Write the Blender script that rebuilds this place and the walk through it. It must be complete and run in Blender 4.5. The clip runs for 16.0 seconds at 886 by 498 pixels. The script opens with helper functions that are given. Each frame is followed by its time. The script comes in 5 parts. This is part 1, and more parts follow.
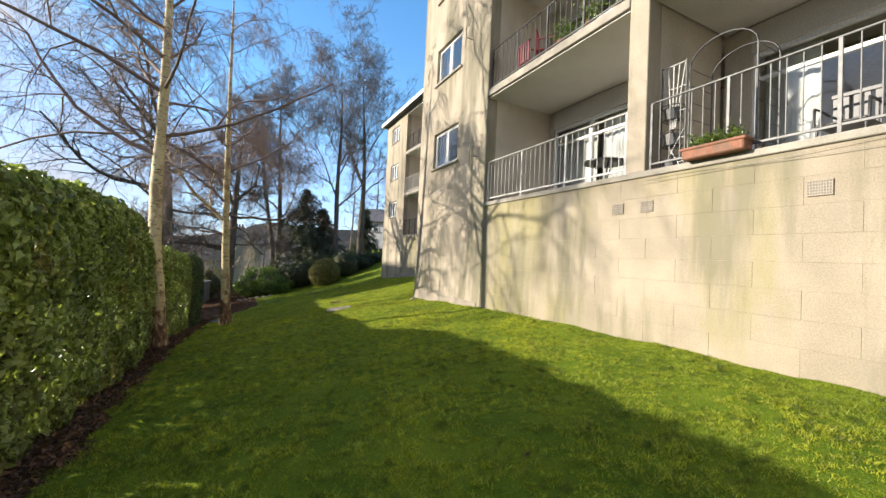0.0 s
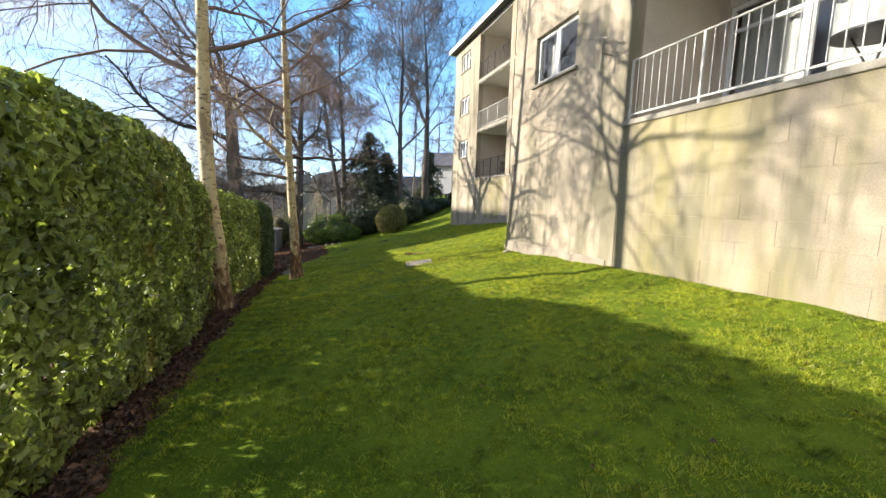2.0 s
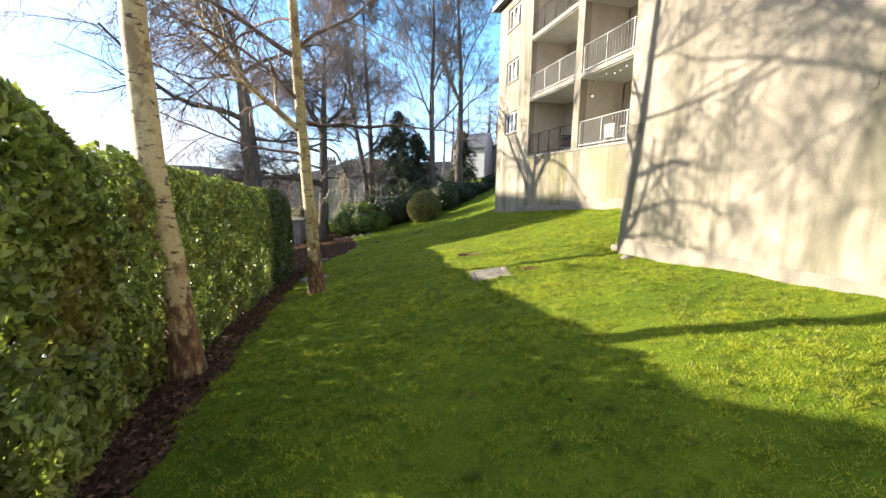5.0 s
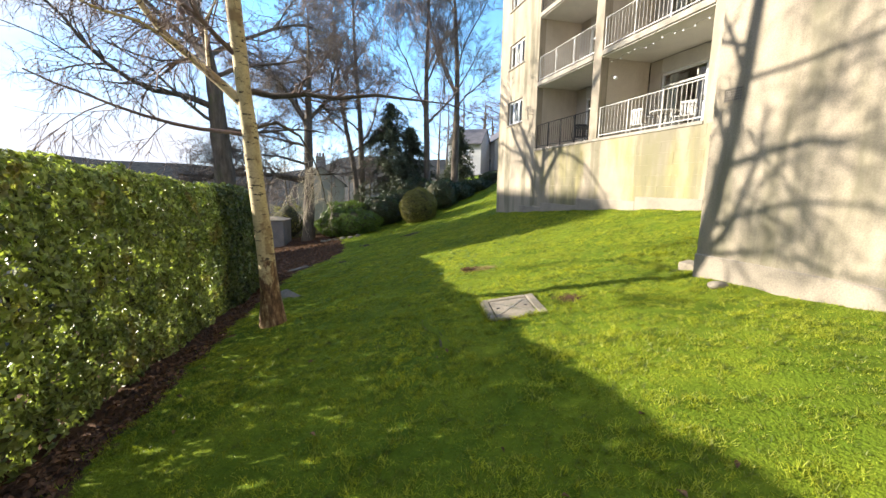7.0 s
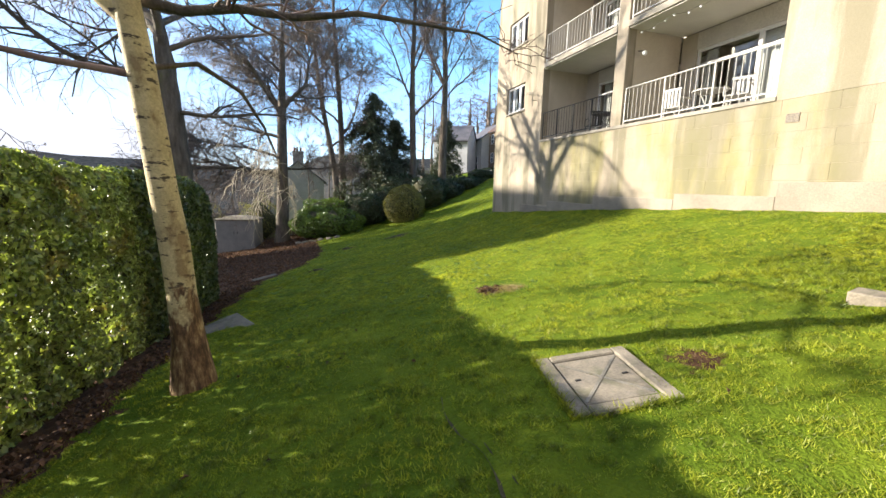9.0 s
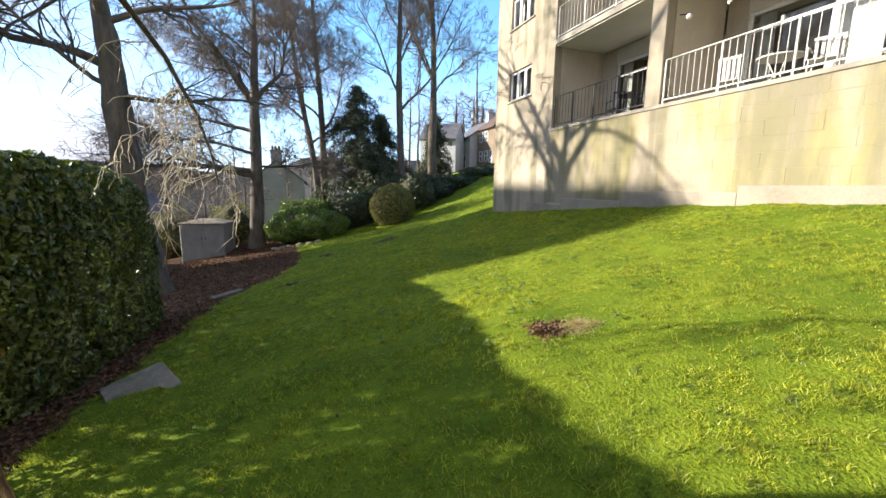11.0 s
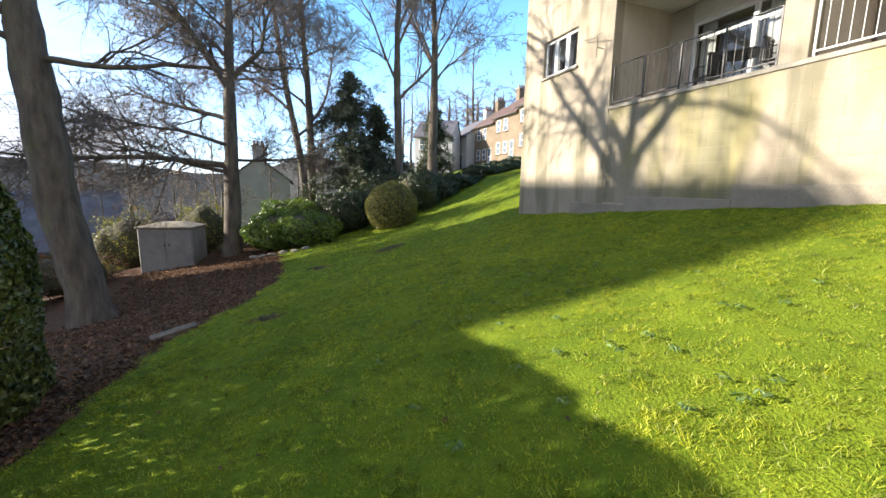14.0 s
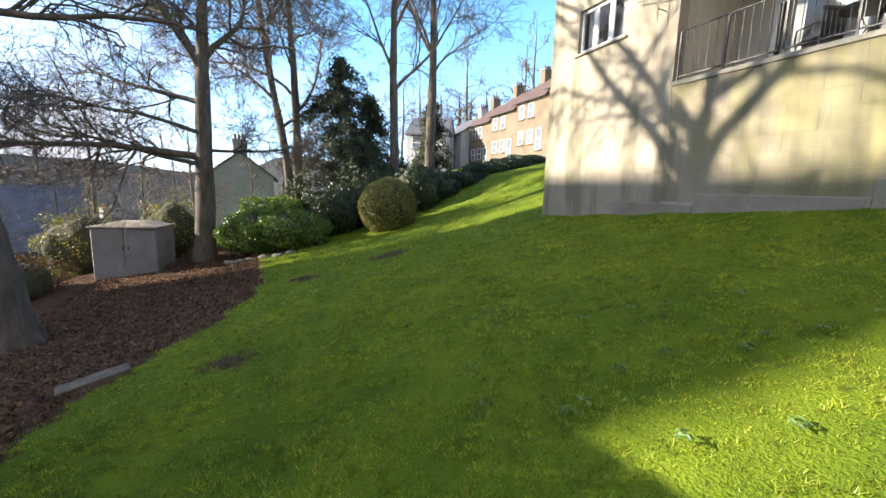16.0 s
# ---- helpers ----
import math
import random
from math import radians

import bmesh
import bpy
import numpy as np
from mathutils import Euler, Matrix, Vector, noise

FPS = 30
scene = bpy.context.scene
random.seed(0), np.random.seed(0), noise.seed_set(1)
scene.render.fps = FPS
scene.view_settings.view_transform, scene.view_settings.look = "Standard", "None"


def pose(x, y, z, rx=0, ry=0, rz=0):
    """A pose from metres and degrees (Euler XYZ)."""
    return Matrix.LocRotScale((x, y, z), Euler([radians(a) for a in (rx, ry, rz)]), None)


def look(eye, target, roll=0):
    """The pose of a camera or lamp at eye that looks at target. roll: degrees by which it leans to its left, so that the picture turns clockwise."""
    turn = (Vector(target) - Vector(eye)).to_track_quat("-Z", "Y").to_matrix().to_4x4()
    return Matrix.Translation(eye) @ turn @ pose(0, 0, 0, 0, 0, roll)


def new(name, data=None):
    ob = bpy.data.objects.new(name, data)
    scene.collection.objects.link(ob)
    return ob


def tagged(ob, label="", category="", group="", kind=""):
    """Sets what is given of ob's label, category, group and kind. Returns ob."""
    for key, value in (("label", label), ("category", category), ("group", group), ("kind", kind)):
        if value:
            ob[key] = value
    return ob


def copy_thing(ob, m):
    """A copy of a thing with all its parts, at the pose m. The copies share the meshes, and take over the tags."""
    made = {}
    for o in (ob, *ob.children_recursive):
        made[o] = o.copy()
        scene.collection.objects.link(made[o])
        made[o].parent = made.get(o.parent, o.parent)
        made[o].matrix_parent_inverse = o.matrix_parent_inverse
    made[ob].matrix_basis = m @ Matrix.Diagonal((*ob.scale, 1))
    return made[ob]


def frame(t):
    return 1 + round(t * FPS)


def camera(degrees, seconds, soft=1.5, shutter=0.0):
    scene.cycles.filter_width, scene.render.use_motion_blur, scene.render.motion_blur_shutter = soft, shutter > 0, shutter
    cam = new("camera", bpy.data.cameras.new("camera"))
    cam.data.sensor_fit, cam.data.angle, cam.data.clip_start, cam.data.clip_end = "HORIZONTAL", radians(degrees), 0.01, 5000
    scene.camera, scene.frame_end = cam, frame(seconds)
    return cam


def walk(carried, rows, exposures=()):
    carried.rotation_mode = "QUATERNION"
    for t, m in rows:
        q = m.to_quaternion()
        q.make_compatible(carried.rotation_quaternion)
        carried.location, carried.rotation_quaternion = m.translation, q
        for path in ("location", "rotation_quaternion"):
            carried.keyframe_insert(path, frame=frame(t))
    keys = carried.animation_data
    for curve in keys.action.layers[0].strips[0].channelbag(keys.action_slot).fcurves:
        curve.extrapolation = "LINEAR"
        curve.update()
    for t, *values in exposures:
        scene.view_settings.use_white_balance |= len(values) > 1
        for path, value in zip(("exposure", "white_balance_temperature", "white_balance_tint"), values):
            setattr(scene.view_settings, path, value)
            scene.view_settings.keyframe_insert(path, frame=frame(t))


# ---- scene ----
cam = camera(97.0, 16.0)
METRES, EYE, TILT, LEAN, TURN = 18.5, 1.6, 0.0, 0.0, -26.9
ROWS = [
    (0.0, 0.0, 0.0, 0.0, -0.06, 1.41, -2.57),
    (0.5, -0.0113, 0.0295, -0.001, 2.25, -1.63, -2.22),
    (1.0, -0.0253, 0.0573, -0.0012, 5.93, -4.55, -1.75),
    (1.5, -0.0428, 0.0864, -0.003, 7.41, -6.28, -1.81),
    (2.0, -0.0582, 0.1173, -0.0041, 8.5, -6.83, -1.8),
    (2.5, -0.0744, 0.1454, -0.0059, 9.5, -7.44, -2.2),
    (3.0, -0.0885, 0.176, -0.0064, 10.1, -7.87, -2.31),
    (3.5, -0.1063, 0.2047, -0.0077, 11.12, -8.47, -2.17),
    (4.0, -0.1208, 0.2335, -0.0079, 11.94, -8.94, -1.58),
    (6.5, -0.1643, 0.3814, -0.0096, 11.6, -9.08, 0.08),
    (7.0, -0.1734, 0.4112, -0.011, 11.27, -9.28, -0.7),
    (7.5, -0.1827, 0.4415, -0.0126, 10.62, -9.34, -0.87),
    (8.0, -0.1951, 0.471, -0.0153, 9.72, -9.28, -1.33),
    (8.5, -0.2064, 0.4996, -0.0172, 9.03, -9.23, -1.31),
    (9.0, -0.2191, 0.5283, -0.0209, 8.69, -9.29, -1.21),
    (11.5, -0.2698, 0.6689, -0.0334, 5.96, -8.98, -0.66),
    (12.0, -0.2812, 0.699, -0.0354, 5.61, -8.91, -0.57),
    (12.5, -0.2939, 0.7262, -0.0379, 5.16, -8.81, -0.67),
    (13.0, -0.3054, 0.7517, -0.0394, 4.8, -8.84, -0.66),
    (13.5, -0.3207, 0.7789, -0.0413, 4.93, -8.59, -0.84),
    (14.0, -0.3328, 0.8027, -0.0429, 4.72, -8.73, -0.99),
    (14.5, -0.3439, 0.8288, -0.0436, 4.73, -8.5, -0.95),
    (15.0, -0.3575, 0.8585, -0.0473, 4.3, -8.61, -1.05),
    (15.5, -0.3685, 0.8885, -0.0496, 3.74, -8.67, -1.18),
    (16.0, -0.3818, 0.9181, -0.0532, 2.9, -8.46, -1.66),
]
EXPOSURES = ((0.0, 2.45), (2.0, 2.78), (4.0, 3.05), (6.5, 2.95), (9.0, 2.88), (12.0, 2.92), (16.0, 3.15))   # the phone brightens as the shade fills the view
walk(cam, [(t, pose(0, 0, EYE, TILT, LEAN, TURN) @ pose(METRES * x, METRES * y, METRES * z, 90 + pitch, roll, yaw)) for t, x, y, z, yaw, pitch, roll in ROWS], EXPOSURES)

# ---- world, sun, exposure ----
SUN_ELEV, SUN_AZ = 19.2, math.atan2(-1.0, 0.42)   # azimuth clockwise from +y; the sun stands ahead of the left side
sun_dir = Vector((math.sin(SUN_AZ) * math.cos(radians(SUN_ELEV)), math.cos(SUN_AZ) * math.cos(radians(SUN_ELEV)), math.sin(radians(SUN_ELEV))))
sun = new("sun", bpy.data.lights.new("sun", "SUN"))
sun.data.energy, sun.data.angle, sun.data.color = 2.0, radians(0.7), (1.0, 0.91, 0.77)
sun.matrix_world = look(sun_dir * 100, (0, 0, 0))
scene.view_settings.exposure = 1.75

world = bpy.data.worlds.new("sky")
scene.world = world
world.use_nodes = True
wn, wl = world.node_tree.nodes, world.node_tree.links
wn.clear()
w_out, w_bg = wn.new("ShaderNodeOutputWorld"), wn.new("ShaderNodeBackground")
sky = wn.new("ShaderNodeTexSky")
sky.sky_type, sky.sun_disc = "NISHITA", False
sky.sun_elevation, sky.sun_rotation = radians(SUN_ELEV), SUN_AZ
sky.air_density, sky.dust_density, sky.ozone_density = 1.0, 0.05, 1.6
w_co, w_map = wn.new("ShaderNodeTexCoord"), wn.new("ShaderNodeMapping")
w_map.inputs["Scale"].default_value = (1.0, 1.0, 2.6)
w_noise, w_ramp, w_mix = wn.new("ShaderNodeTexNoise"), wn.new("ShaderNodeValToRGB"), wn.new("ShaderNodeMix")
w_noise.inputs["Scale"].default_value, w_noise.inputs["Detail"].default_value = 2.6, 9
w_noise.inputs["Roughness"].default_value = 0.58
w_ramp.color_ramp.elements[0].position, w_ramp.color_ramp.elements[1].position = 0.46, 0.74
w_dot = wn.new("ShaderNodeVectorMath")
w_dot.operation = "DOT_PRODUCT"
w_dot.inputs[1].default_value = (-0.80, -0.42, -0.45)      # broken cloud all round, clear blue above the flats; unseen cloud added to fill shade
w_side = wn.new("ShaderNodeMapRange")
w_side.inputs["From Min"].default_value, w_side.inputs["From Max"].default_value = -0.75, 0.0
w_side.inputs["To Min"].default_value, w_side.inputs["To Max"].default_value = -0.22, 0.20
w_add = wn.new("ShaderNodeMath")
w_mix.data_type = "RGBA"
w_mix.inputs["B"].default_value = (0.95, 0.99, 1.14, 1)
wl.new(w_co.outputs["Generated"], w_map.inputs["Vector"])
wl.new(w_map.outputs["Vector"], w_noise.inputs["Vector"])
wl.new(w_co.outputs["Generated"], w_dot.inputs[0])
wl.new(w_dot.outputs["Value"], w_side.inputs["Value"])
wl.new(w_noise.outputs["Fac"], w_add.inputs[0])
wl.new(w_side.outputs["Result"], w_add.inputs[1])
wl.new(w_add.outputs["Value"], w_ramp.inputs["Fac"])
wl.new(w_ramp.outputs["Color"], w_mix.inputs["Factor"])
w_hue = wn.new("ShaderNodeHueSaturation")
w_hue.inputs["Saturation"].default_value, w_hue.inputs["Value"].default_value = 1.26, 0.44
wl.new(sky.outputs["Color"], w_hue.inputs["Color"])
w_cap = wn.new("ShaderNodeMix")                            # clear cold air: no white glow round the low sun
w_cap.data_type, w_cap.blend_type = "RGBA", "DARKEN"
w_cap.inputs["Factor"].default_value = 0.7
w_cap.inputs["B"].default_value = (0.62, 1.02, 1.85, 1)
wl.new(w_hue.outputs["Color"], w_cap.inputs["A"])
wl.new(w_cap.outputs["Result"], w_mix.inputs["A"])
wl.new(w_mix.outputs["Result"], w_bg.inputs["Color"])
w_bg.inputs["Strength"].default_value = 0.15
wl.new(w_bg.outputs["Background"], w_out.inputs["Surface"])


# ---- materials ----
def ramp(nodes, links, fac, stops):
    r = nodes.new("ShaderNodeValToRGB")
    r.color_ramp.elements.remove(r.color_ramp.elements[1])
    for k, (p, c) in enumerate(stops):
        e = r.color_ramp.elements[0] if k == 0 else r.color_ramp.elements.new(p)
        e.position, e.color = p, (*c, 1)
    links.new(fac, r.inputs["Fac"])
    return r.outputs["Color"]


def tex(nodes, links, scale, stretch=(1, 1, 1), detail=6, rough=0.6):
    g, m, n = nodes.new("ShaderNodeNewGeometry"), nodes.new("ShaderNodeMapping"), nodes.new("ShaderNodeTexNoise")
    m.inputs["Scale"].default_value = stretch
    n.inputs["Scale"].default_value, n.inputs["Detail"].default_value, n.inputs["Roughness"].default_value = scale, detail, rough
    links.new(g.outputs["Position"], m.inputs["Vector"])
    links.new(m.outputs["Vector"], n.inputs["Vector"])
    return n.outputs["Fac"]


def blend(nodes, links, fac, a, b, mode="MIX"):
    m = nodes.new("ShaderNodeMix")
    m.data_type, m.blend_type = "RGBA", mode
    for socket, v in (("Factor", fac), ("A", a), ("B", b)):
        if isinstance(v, (int, float)):
            m.inputs[socket].default_value = v
        elif isinstance(v, tuple):
            m.inputs[socket].default_value = (*v, 1)
        else:
            links.new(v, m.inputs[socket])
    return m.outputs["Result"]


def mat(name, dark, light, scale=4.0, fine=60.0, rough=0.8, bump=0.3, depth=0.01, metal=0.0, stretch=(1, 1, 1), vary=0.0, island=0.0, stain=None, glow=0.0, spec=0.5):
    """dark..light by a coarse noise, a fine grain on top, bump, a spread by object or island, and stains (colour, scale, stretch, threshold)."""
    m = bpy.data.materials.new(name)
    m.use_nodes = True
    nodes, links = m.node_tree.nodes, m.node_tree.links
    b, out = nodes["Principled BSDF"], nodes["Material Output"]
    b.inputs["Roughness"].default_value, b.inputs["Metallic"].default_value = rough, metal
    b.inputs["Specular IOR Level"].default_value = spec
    coarse, grain = tex(nodes, links, scale, stretch), tex(nodes, links, fine, (1, 1, 1), 3)
    col = ramp(nodes, links, coarse, ((0.32, dark), (0.68, light)))
    col = blend(nodes, links, 1.0, col, ramp(nodes, links, grain, ((0.3, (0.78, 0.78, 0.78)), (0.7, (1.12, 1.12, 1.12)))), "MULTIPLY")
    for on, source, socket in ((vary, "ShaderNodeObjectInfo", "Random"), (island, "ShaderNodeNewGeometry", "Random Per Island")):
        if on:
            col = blend(nodes, links, 1.0, col, ramp(nodes, links, nodes.new(source).outputs[socket], ((0.0, (1 - on, 1 - on, 1 - on)), (1.0, (1 + on, 1 + on, 1 + on)))), "MULTIPLY")
    for colour, s_scale, s_stretch, lo, hi, amount in stain or ():
        mask = ramp(nodes, links, tex(nodes, links, s_scale, s_stretch, 5), ((lo, (0, 0, 0)), (hi, (amount, amount, amount))))
        col = blend(nodes, links, mask, col, colour)
    links.new(col, b.inputs["Base Color"])
    if bump:
        bm_ = nodes.new("ShaderNodeBump")
        bm_.inputs["Strength"].default_value, bm_.inputs["Distance"].default_value = bump, depth
        links.new(grain, bm_.inputs["Height"])
        links.new(bm_.outputs["Normal"], b.inputs["Normal"])
    if glow:      # light that passes through a thin leaf or blade
        t, mx = nodes.new("ShaderNodeBsdfTranslucent"), nodes.new("ShaderNodeMixShader")
        links.new(blend(nodes, links, 1.0, col, (1.38, 1.38, 0.55), "MULTIPLY"), t.inputs["Color"])
        mx.inputs["Fac"].default_value = glow
        links.new(b.outputs["BSDF"], mx.inputs[1])
        links.new(t.outputs["BSDF"], mx.inputs[2])
        links.new(mx.outputs["Shader"], out.inputs["Surface"])
    return m


LICHEN = [((0.21, 0.19, 0.055), 0.75, (1, 1, 0.32), 0.47, 0.61, 0.62), ((0.14, 0.13, 0.08), 1.5, (1, 1, 0.14), 0.48, 0.60, 0.7), ((0.24, 0.21, 0.17), 2.6, (1, 1, 0.5), 0.56, 0.70, 0.35)]
M_WALL = mat("bath_stone_render", (0.30, 0.253, 0.19), (0.40, 0.342, 0.262), 0.7, 70, 0.9, 0.18, 0.004, stain=LICHEN[1:])
M_BLOCK = mat("bath_stone_block", (0.265, 0.223, 0.163), (0.36, 0.305, 0.228), 0.9, 70, 0.9, 0.18, 0.004, vary=0.02, stain=LICHEN)
M_MORTAR = mat("pale_mortar", (0.33, 0.277, 0.205), (0.42, 0.355, 0.27), 3, 90, 0.95, 0.3)
M_PLINTH = mat("grey_plinth_stone", (0.22, 0.19, 0.15), (0.31, 0.265, 0.21), 1.6, 60, 0.9, 0.4, vary=0.05)
M_CONC = mat("weathered_concrete", (0.22, 0.20, 0.165), (0.35, 0.32, 0.27), 2.5, 60, 0.9, 0.4, stain=[((0.16, 0.15, 0.11), 2.0, (1, 1, 0.3), 0.55, 0.75, 0.5)])
# wall tone raised in the recesses in place of bounced daylight, plus stains
M_RECESS = mat("lightened_recess_wall", (0.48, 0.425, 0.345), (0.58, 0.515, 0.425), 1.2, 60, 0.9, 0.15, 0.004, stain=[((0.36, 0.31, 0.24), 1.6, (1, 1, 0.3), 0.52, 0.7, 0.4)])
M_SOFFIT = mat("painted_soffit", (0.60, 0.57, 0.53), (0.68, 0.65, 0.60), 1.5, 50, 0.85, 0.1)
M_WHITE = mat("white_upvc", (0.76, 0.77, 0.78), (0.82, 0.82, 0.82), 3, 40, 0.35, 0.02)
M_RAIL = mat("white_painted_steel", (0.46, 0.45, 0.43), (0.60, 0.59, 0.56), 9, 120, 0.45, 0.1, stain=[((0.28, 0.17, 0.09), 14, (1, 1, 1), 0.66, 0.76, 0.7)])
M_BLACK = mat("black_painted_steel", (0.018, 0.017, 0.018), (0.04, 0.038, 0.038), 8, 100, 0.45, 0.1)
M_STEEL = mat("weathered_steel", (0.07, 0.07, 0.07), (0.17, 0.165, 0.16), 8, 100, 0.5, 0.1)
M_ROOF = mat("grey_felt_roof", (0.10, 0.10, 0.10), (0.17, 0.16, 0.16), 2, 50, 0.9, 0.3)
M_DARK = mat("dim_room", (0.50, 0.47, 0.42), (0.62, 0.59, 0.54), 1, 20, 0.9, 0)
M_CURTAIN = mat("pale_curtain", (0.44, 0.44, 0.43), (0.58, 0.575, 0.56), 2, 80, 0.9, 0.1)
M_SLATE = mat("slate_roof", (0.07, 0.07, 0.08), (0.14, 0.13, 0.14), 1.5, 25, 0.7, 0.3)
M_TILE = mat("brown_roof_tile", (0.07, 0.042, 0.035), (0.12, 0.075, 0.06), 1.2, 18, 0.85, 0.3)
M_STONE = mat("tan_house_stone", (0.14, 0.105, 0.072), (0.215, 0.165, 0.115), 0.8, 8, 0.9, 0.4, 0.02)
M_PAINT = mat("white_house_render", (0.46, 0.46, 0.47), (0.58, 0.58, 0.58), 0.6, 20, 0.85, 0.1)
M_GREYRENDER = mat("grey_house_render", (0.24, 0.23, 0.225), (0.34, 0.325, 0.315), 0.6, 20, 0.9, 0.1)
M_TERRA = mat("terracotta", (0.17, 0.075, 0.045), (0.30, 0.13, 0.08), 6, 60, 0.85, 0.4, stain=[((0.12, 0.10, 0.07), 9, (1, 1, 0.5), 0.50, 0.64, 0.6)])
M_KIOSK = mat("grey_fibreglass", (0.15, 0.14, 0.13), (0.23, 0.21, 0.19), 1.5, 30, 0.6, 0.1, stain=[((0.22, 0.20, 0.17), 1.5, (1, 1, 0.3), 0.52, 0.7, 0.5)])
M_FENCE = mat("brown_timber_fence", (0.09, 0.06, 0.04), (0.17, 0.12, 0.08), 3, 60, 0.85, 0.4, vary=0.15)
M_BIRCH = mat("birch_bark", (0.44, 0.345, 0.185), (0.66, 0.55, 0.32), 2.5, 45, 0.75, 0.5, 0.01,
              stain=[((0.05, 0.035, 0.025), 7.5, (1, 1, 3.0), 0.58, 0.63, 0.95), ((0.19, 0.115, 0.055), 4.0, (1, 1, 0.7), 0.54, 0.62, 0.7)])
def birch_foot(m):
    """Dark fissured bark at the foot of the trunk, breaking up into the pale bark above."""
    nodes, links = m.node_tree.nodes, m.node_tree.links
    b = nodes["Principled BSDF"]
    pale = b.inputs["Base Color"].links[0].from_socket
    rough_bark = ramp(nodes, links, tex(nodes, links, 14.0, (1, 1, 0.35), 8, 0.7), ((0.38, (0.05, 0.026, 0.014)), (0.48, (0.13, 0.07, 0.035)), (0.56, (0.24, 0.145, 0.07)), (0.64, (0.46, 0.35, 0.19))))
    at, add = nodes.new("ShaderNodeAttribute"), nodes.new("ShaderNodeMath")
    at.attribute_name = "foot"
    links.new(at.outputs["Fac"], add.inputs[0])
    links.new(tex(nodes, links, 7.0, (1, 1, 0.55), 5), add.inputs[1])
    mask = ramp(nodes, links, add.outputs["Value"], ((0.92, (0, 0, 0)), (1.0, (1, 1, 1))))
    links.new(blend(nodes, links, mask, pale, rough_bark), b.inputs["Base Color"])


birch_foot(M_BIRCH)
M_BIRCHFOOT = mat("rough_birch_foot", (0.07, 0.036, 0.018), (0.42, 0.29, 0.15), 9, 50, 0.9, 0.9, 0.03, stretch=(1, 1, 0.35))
M_BARK = mat("grey_bark", (0.055, 0.043, 0.034), (0.165, 0.132, 0.102), 5, 40, 0.9, 0.8, 0.03, stretch=(1, 1, 0.25), stain=[((0.12, 0.13, 0.05), 2.2, (1, 1, 0.5), 0.55, 0.7, 0.5)])
M_TWIG = mat("twig_bark", (0.10, 0.075, 0.06), (0.20, 0.155, 0.125), 2, 30, 0.85, 0.0)
M_PALETWIG = mat("pale_twig", (0.40, 0.34, 0.25), (0.58, 0.51, 0.40), 2, 30, 0.8, 0.0)
M_BTWIG = mat("birch_twig", (0.13, 0.085, 0.075), (0.24, 0.17, 0.145), 2, 30, 0.8, 0.0)
M_LEAF = mat("hedge_leaf", (0.155, 0.21, 0.068), (0.32, 0.38, 0.125), 1.3, 30, 0.42, 0.0, island=0.6, glow=0.32, stain=[((0.27, 0.18, 0.06), 1.6, (1, 1, 1), 0.55, 0.68, 0.7), ((0.34, 0.38, 0.08), 5.0, (1, 1, 1), 0.62, 0.70, 0.5)])
# dark tone standing for shade inside hedges and shrubs; also soil in ruts and divots
M_CORE = mat("shade_fill_and_soil", (0.035, 0.038, 0.016), (0.08, 0.07, 0.032), 6, 40, 0.95, 0.5, 0.03)
M_LAUREL = mat("laurel_leaf", (0.07, 0.12, 0.02), (0.17, 0.25, 0.045), 1.5, 30, 0.30, 0.0, island=0.35, glow=0.3)
M_DARKLAUREL = mat("dark_laurel_leaf", (0.05, 0.08, 0.026), (0.13, 0.17, 0.058), 1.5, 30, 0.32, 0.0, island=0.5, glow=0.2)
M_BOXLEAF = mat("clipped_shrub_leaf", (0.13, 0.13, 0.03), (0.26, 0.24, 0.06), 2.5, 40, 0.5, 0.0, island=0.4, glow=0.25)
M_CONIFER = mat("conifer_needles", (0.045, 0.062, 0.042), (0.115, 0.135, 0.085), 2, 40, 0.75, 0.0, island=0.4, glow=0.1)
M_IVY = mat("dark_evergreen_leaf", (0.015, 0.032, 0.012), (0.04, 0.065, 0.02), 2, 40, 0.35, 0.0, island=0.4, glow=0.15)
M_GRASS = mat("grass_blade", (0.22, 0.275, 0.03), (0.435, 0.455, 0.045), 0.9, 25, 0.46, 0.0, island=0.38, glow=0.45, stain=[((0.42, 0.42, 0.035), 1.7, (1, 1, 1), 0.56, 0.74, 0.35), ((0.055, 0.085, 0.014), 9, (1, 1, 0.3), 0.50, 0.60, 0.85), ((0.30, 0.42, 0.05), 5, (1, 1, 0.3), 0.58, 0.7, 0.4)], spec=0.45)
M_DEAD = mat("dead_leaf", (0.065, 0.032, 0.018), (0.19, 0.10, 0.054), 6, 40, 0.8, 0.0, island=0.5, glow=0.15)
M_SLABSTONE = mat("old_concrete_slab", (0.17, 0.145, 0.11), (0.33, 0.285, 0.22), 3.5, 50, 0.9, 0.6, 0.01, stain=[((0.10, 0.11, 0.05), 4, (1, 1, 1), 0.52, 0.68, 0.6)])
M_OLDSTONE = mat("earthy_stone", (0.085, 0.066, 0.048), (0.19, 0.155, 0.115), 4.0, 40, 0.9, 0.7, 0.012, stain=[((0.07, 0.075, 0.035), 5, (1, 1, 1), 0.52, 0.66, 0.6)])
M_IRON = mat("galvanised_cover", (0.19, 0.175, 0.145), (0.33, 0.30, 0.25), 5, 60, 0.65, 0.3, metal=0.3, stain=[((0.13, 0.12, 0.05), 7, (1, 1, 1), 0.54, 0.66, 0.6)])
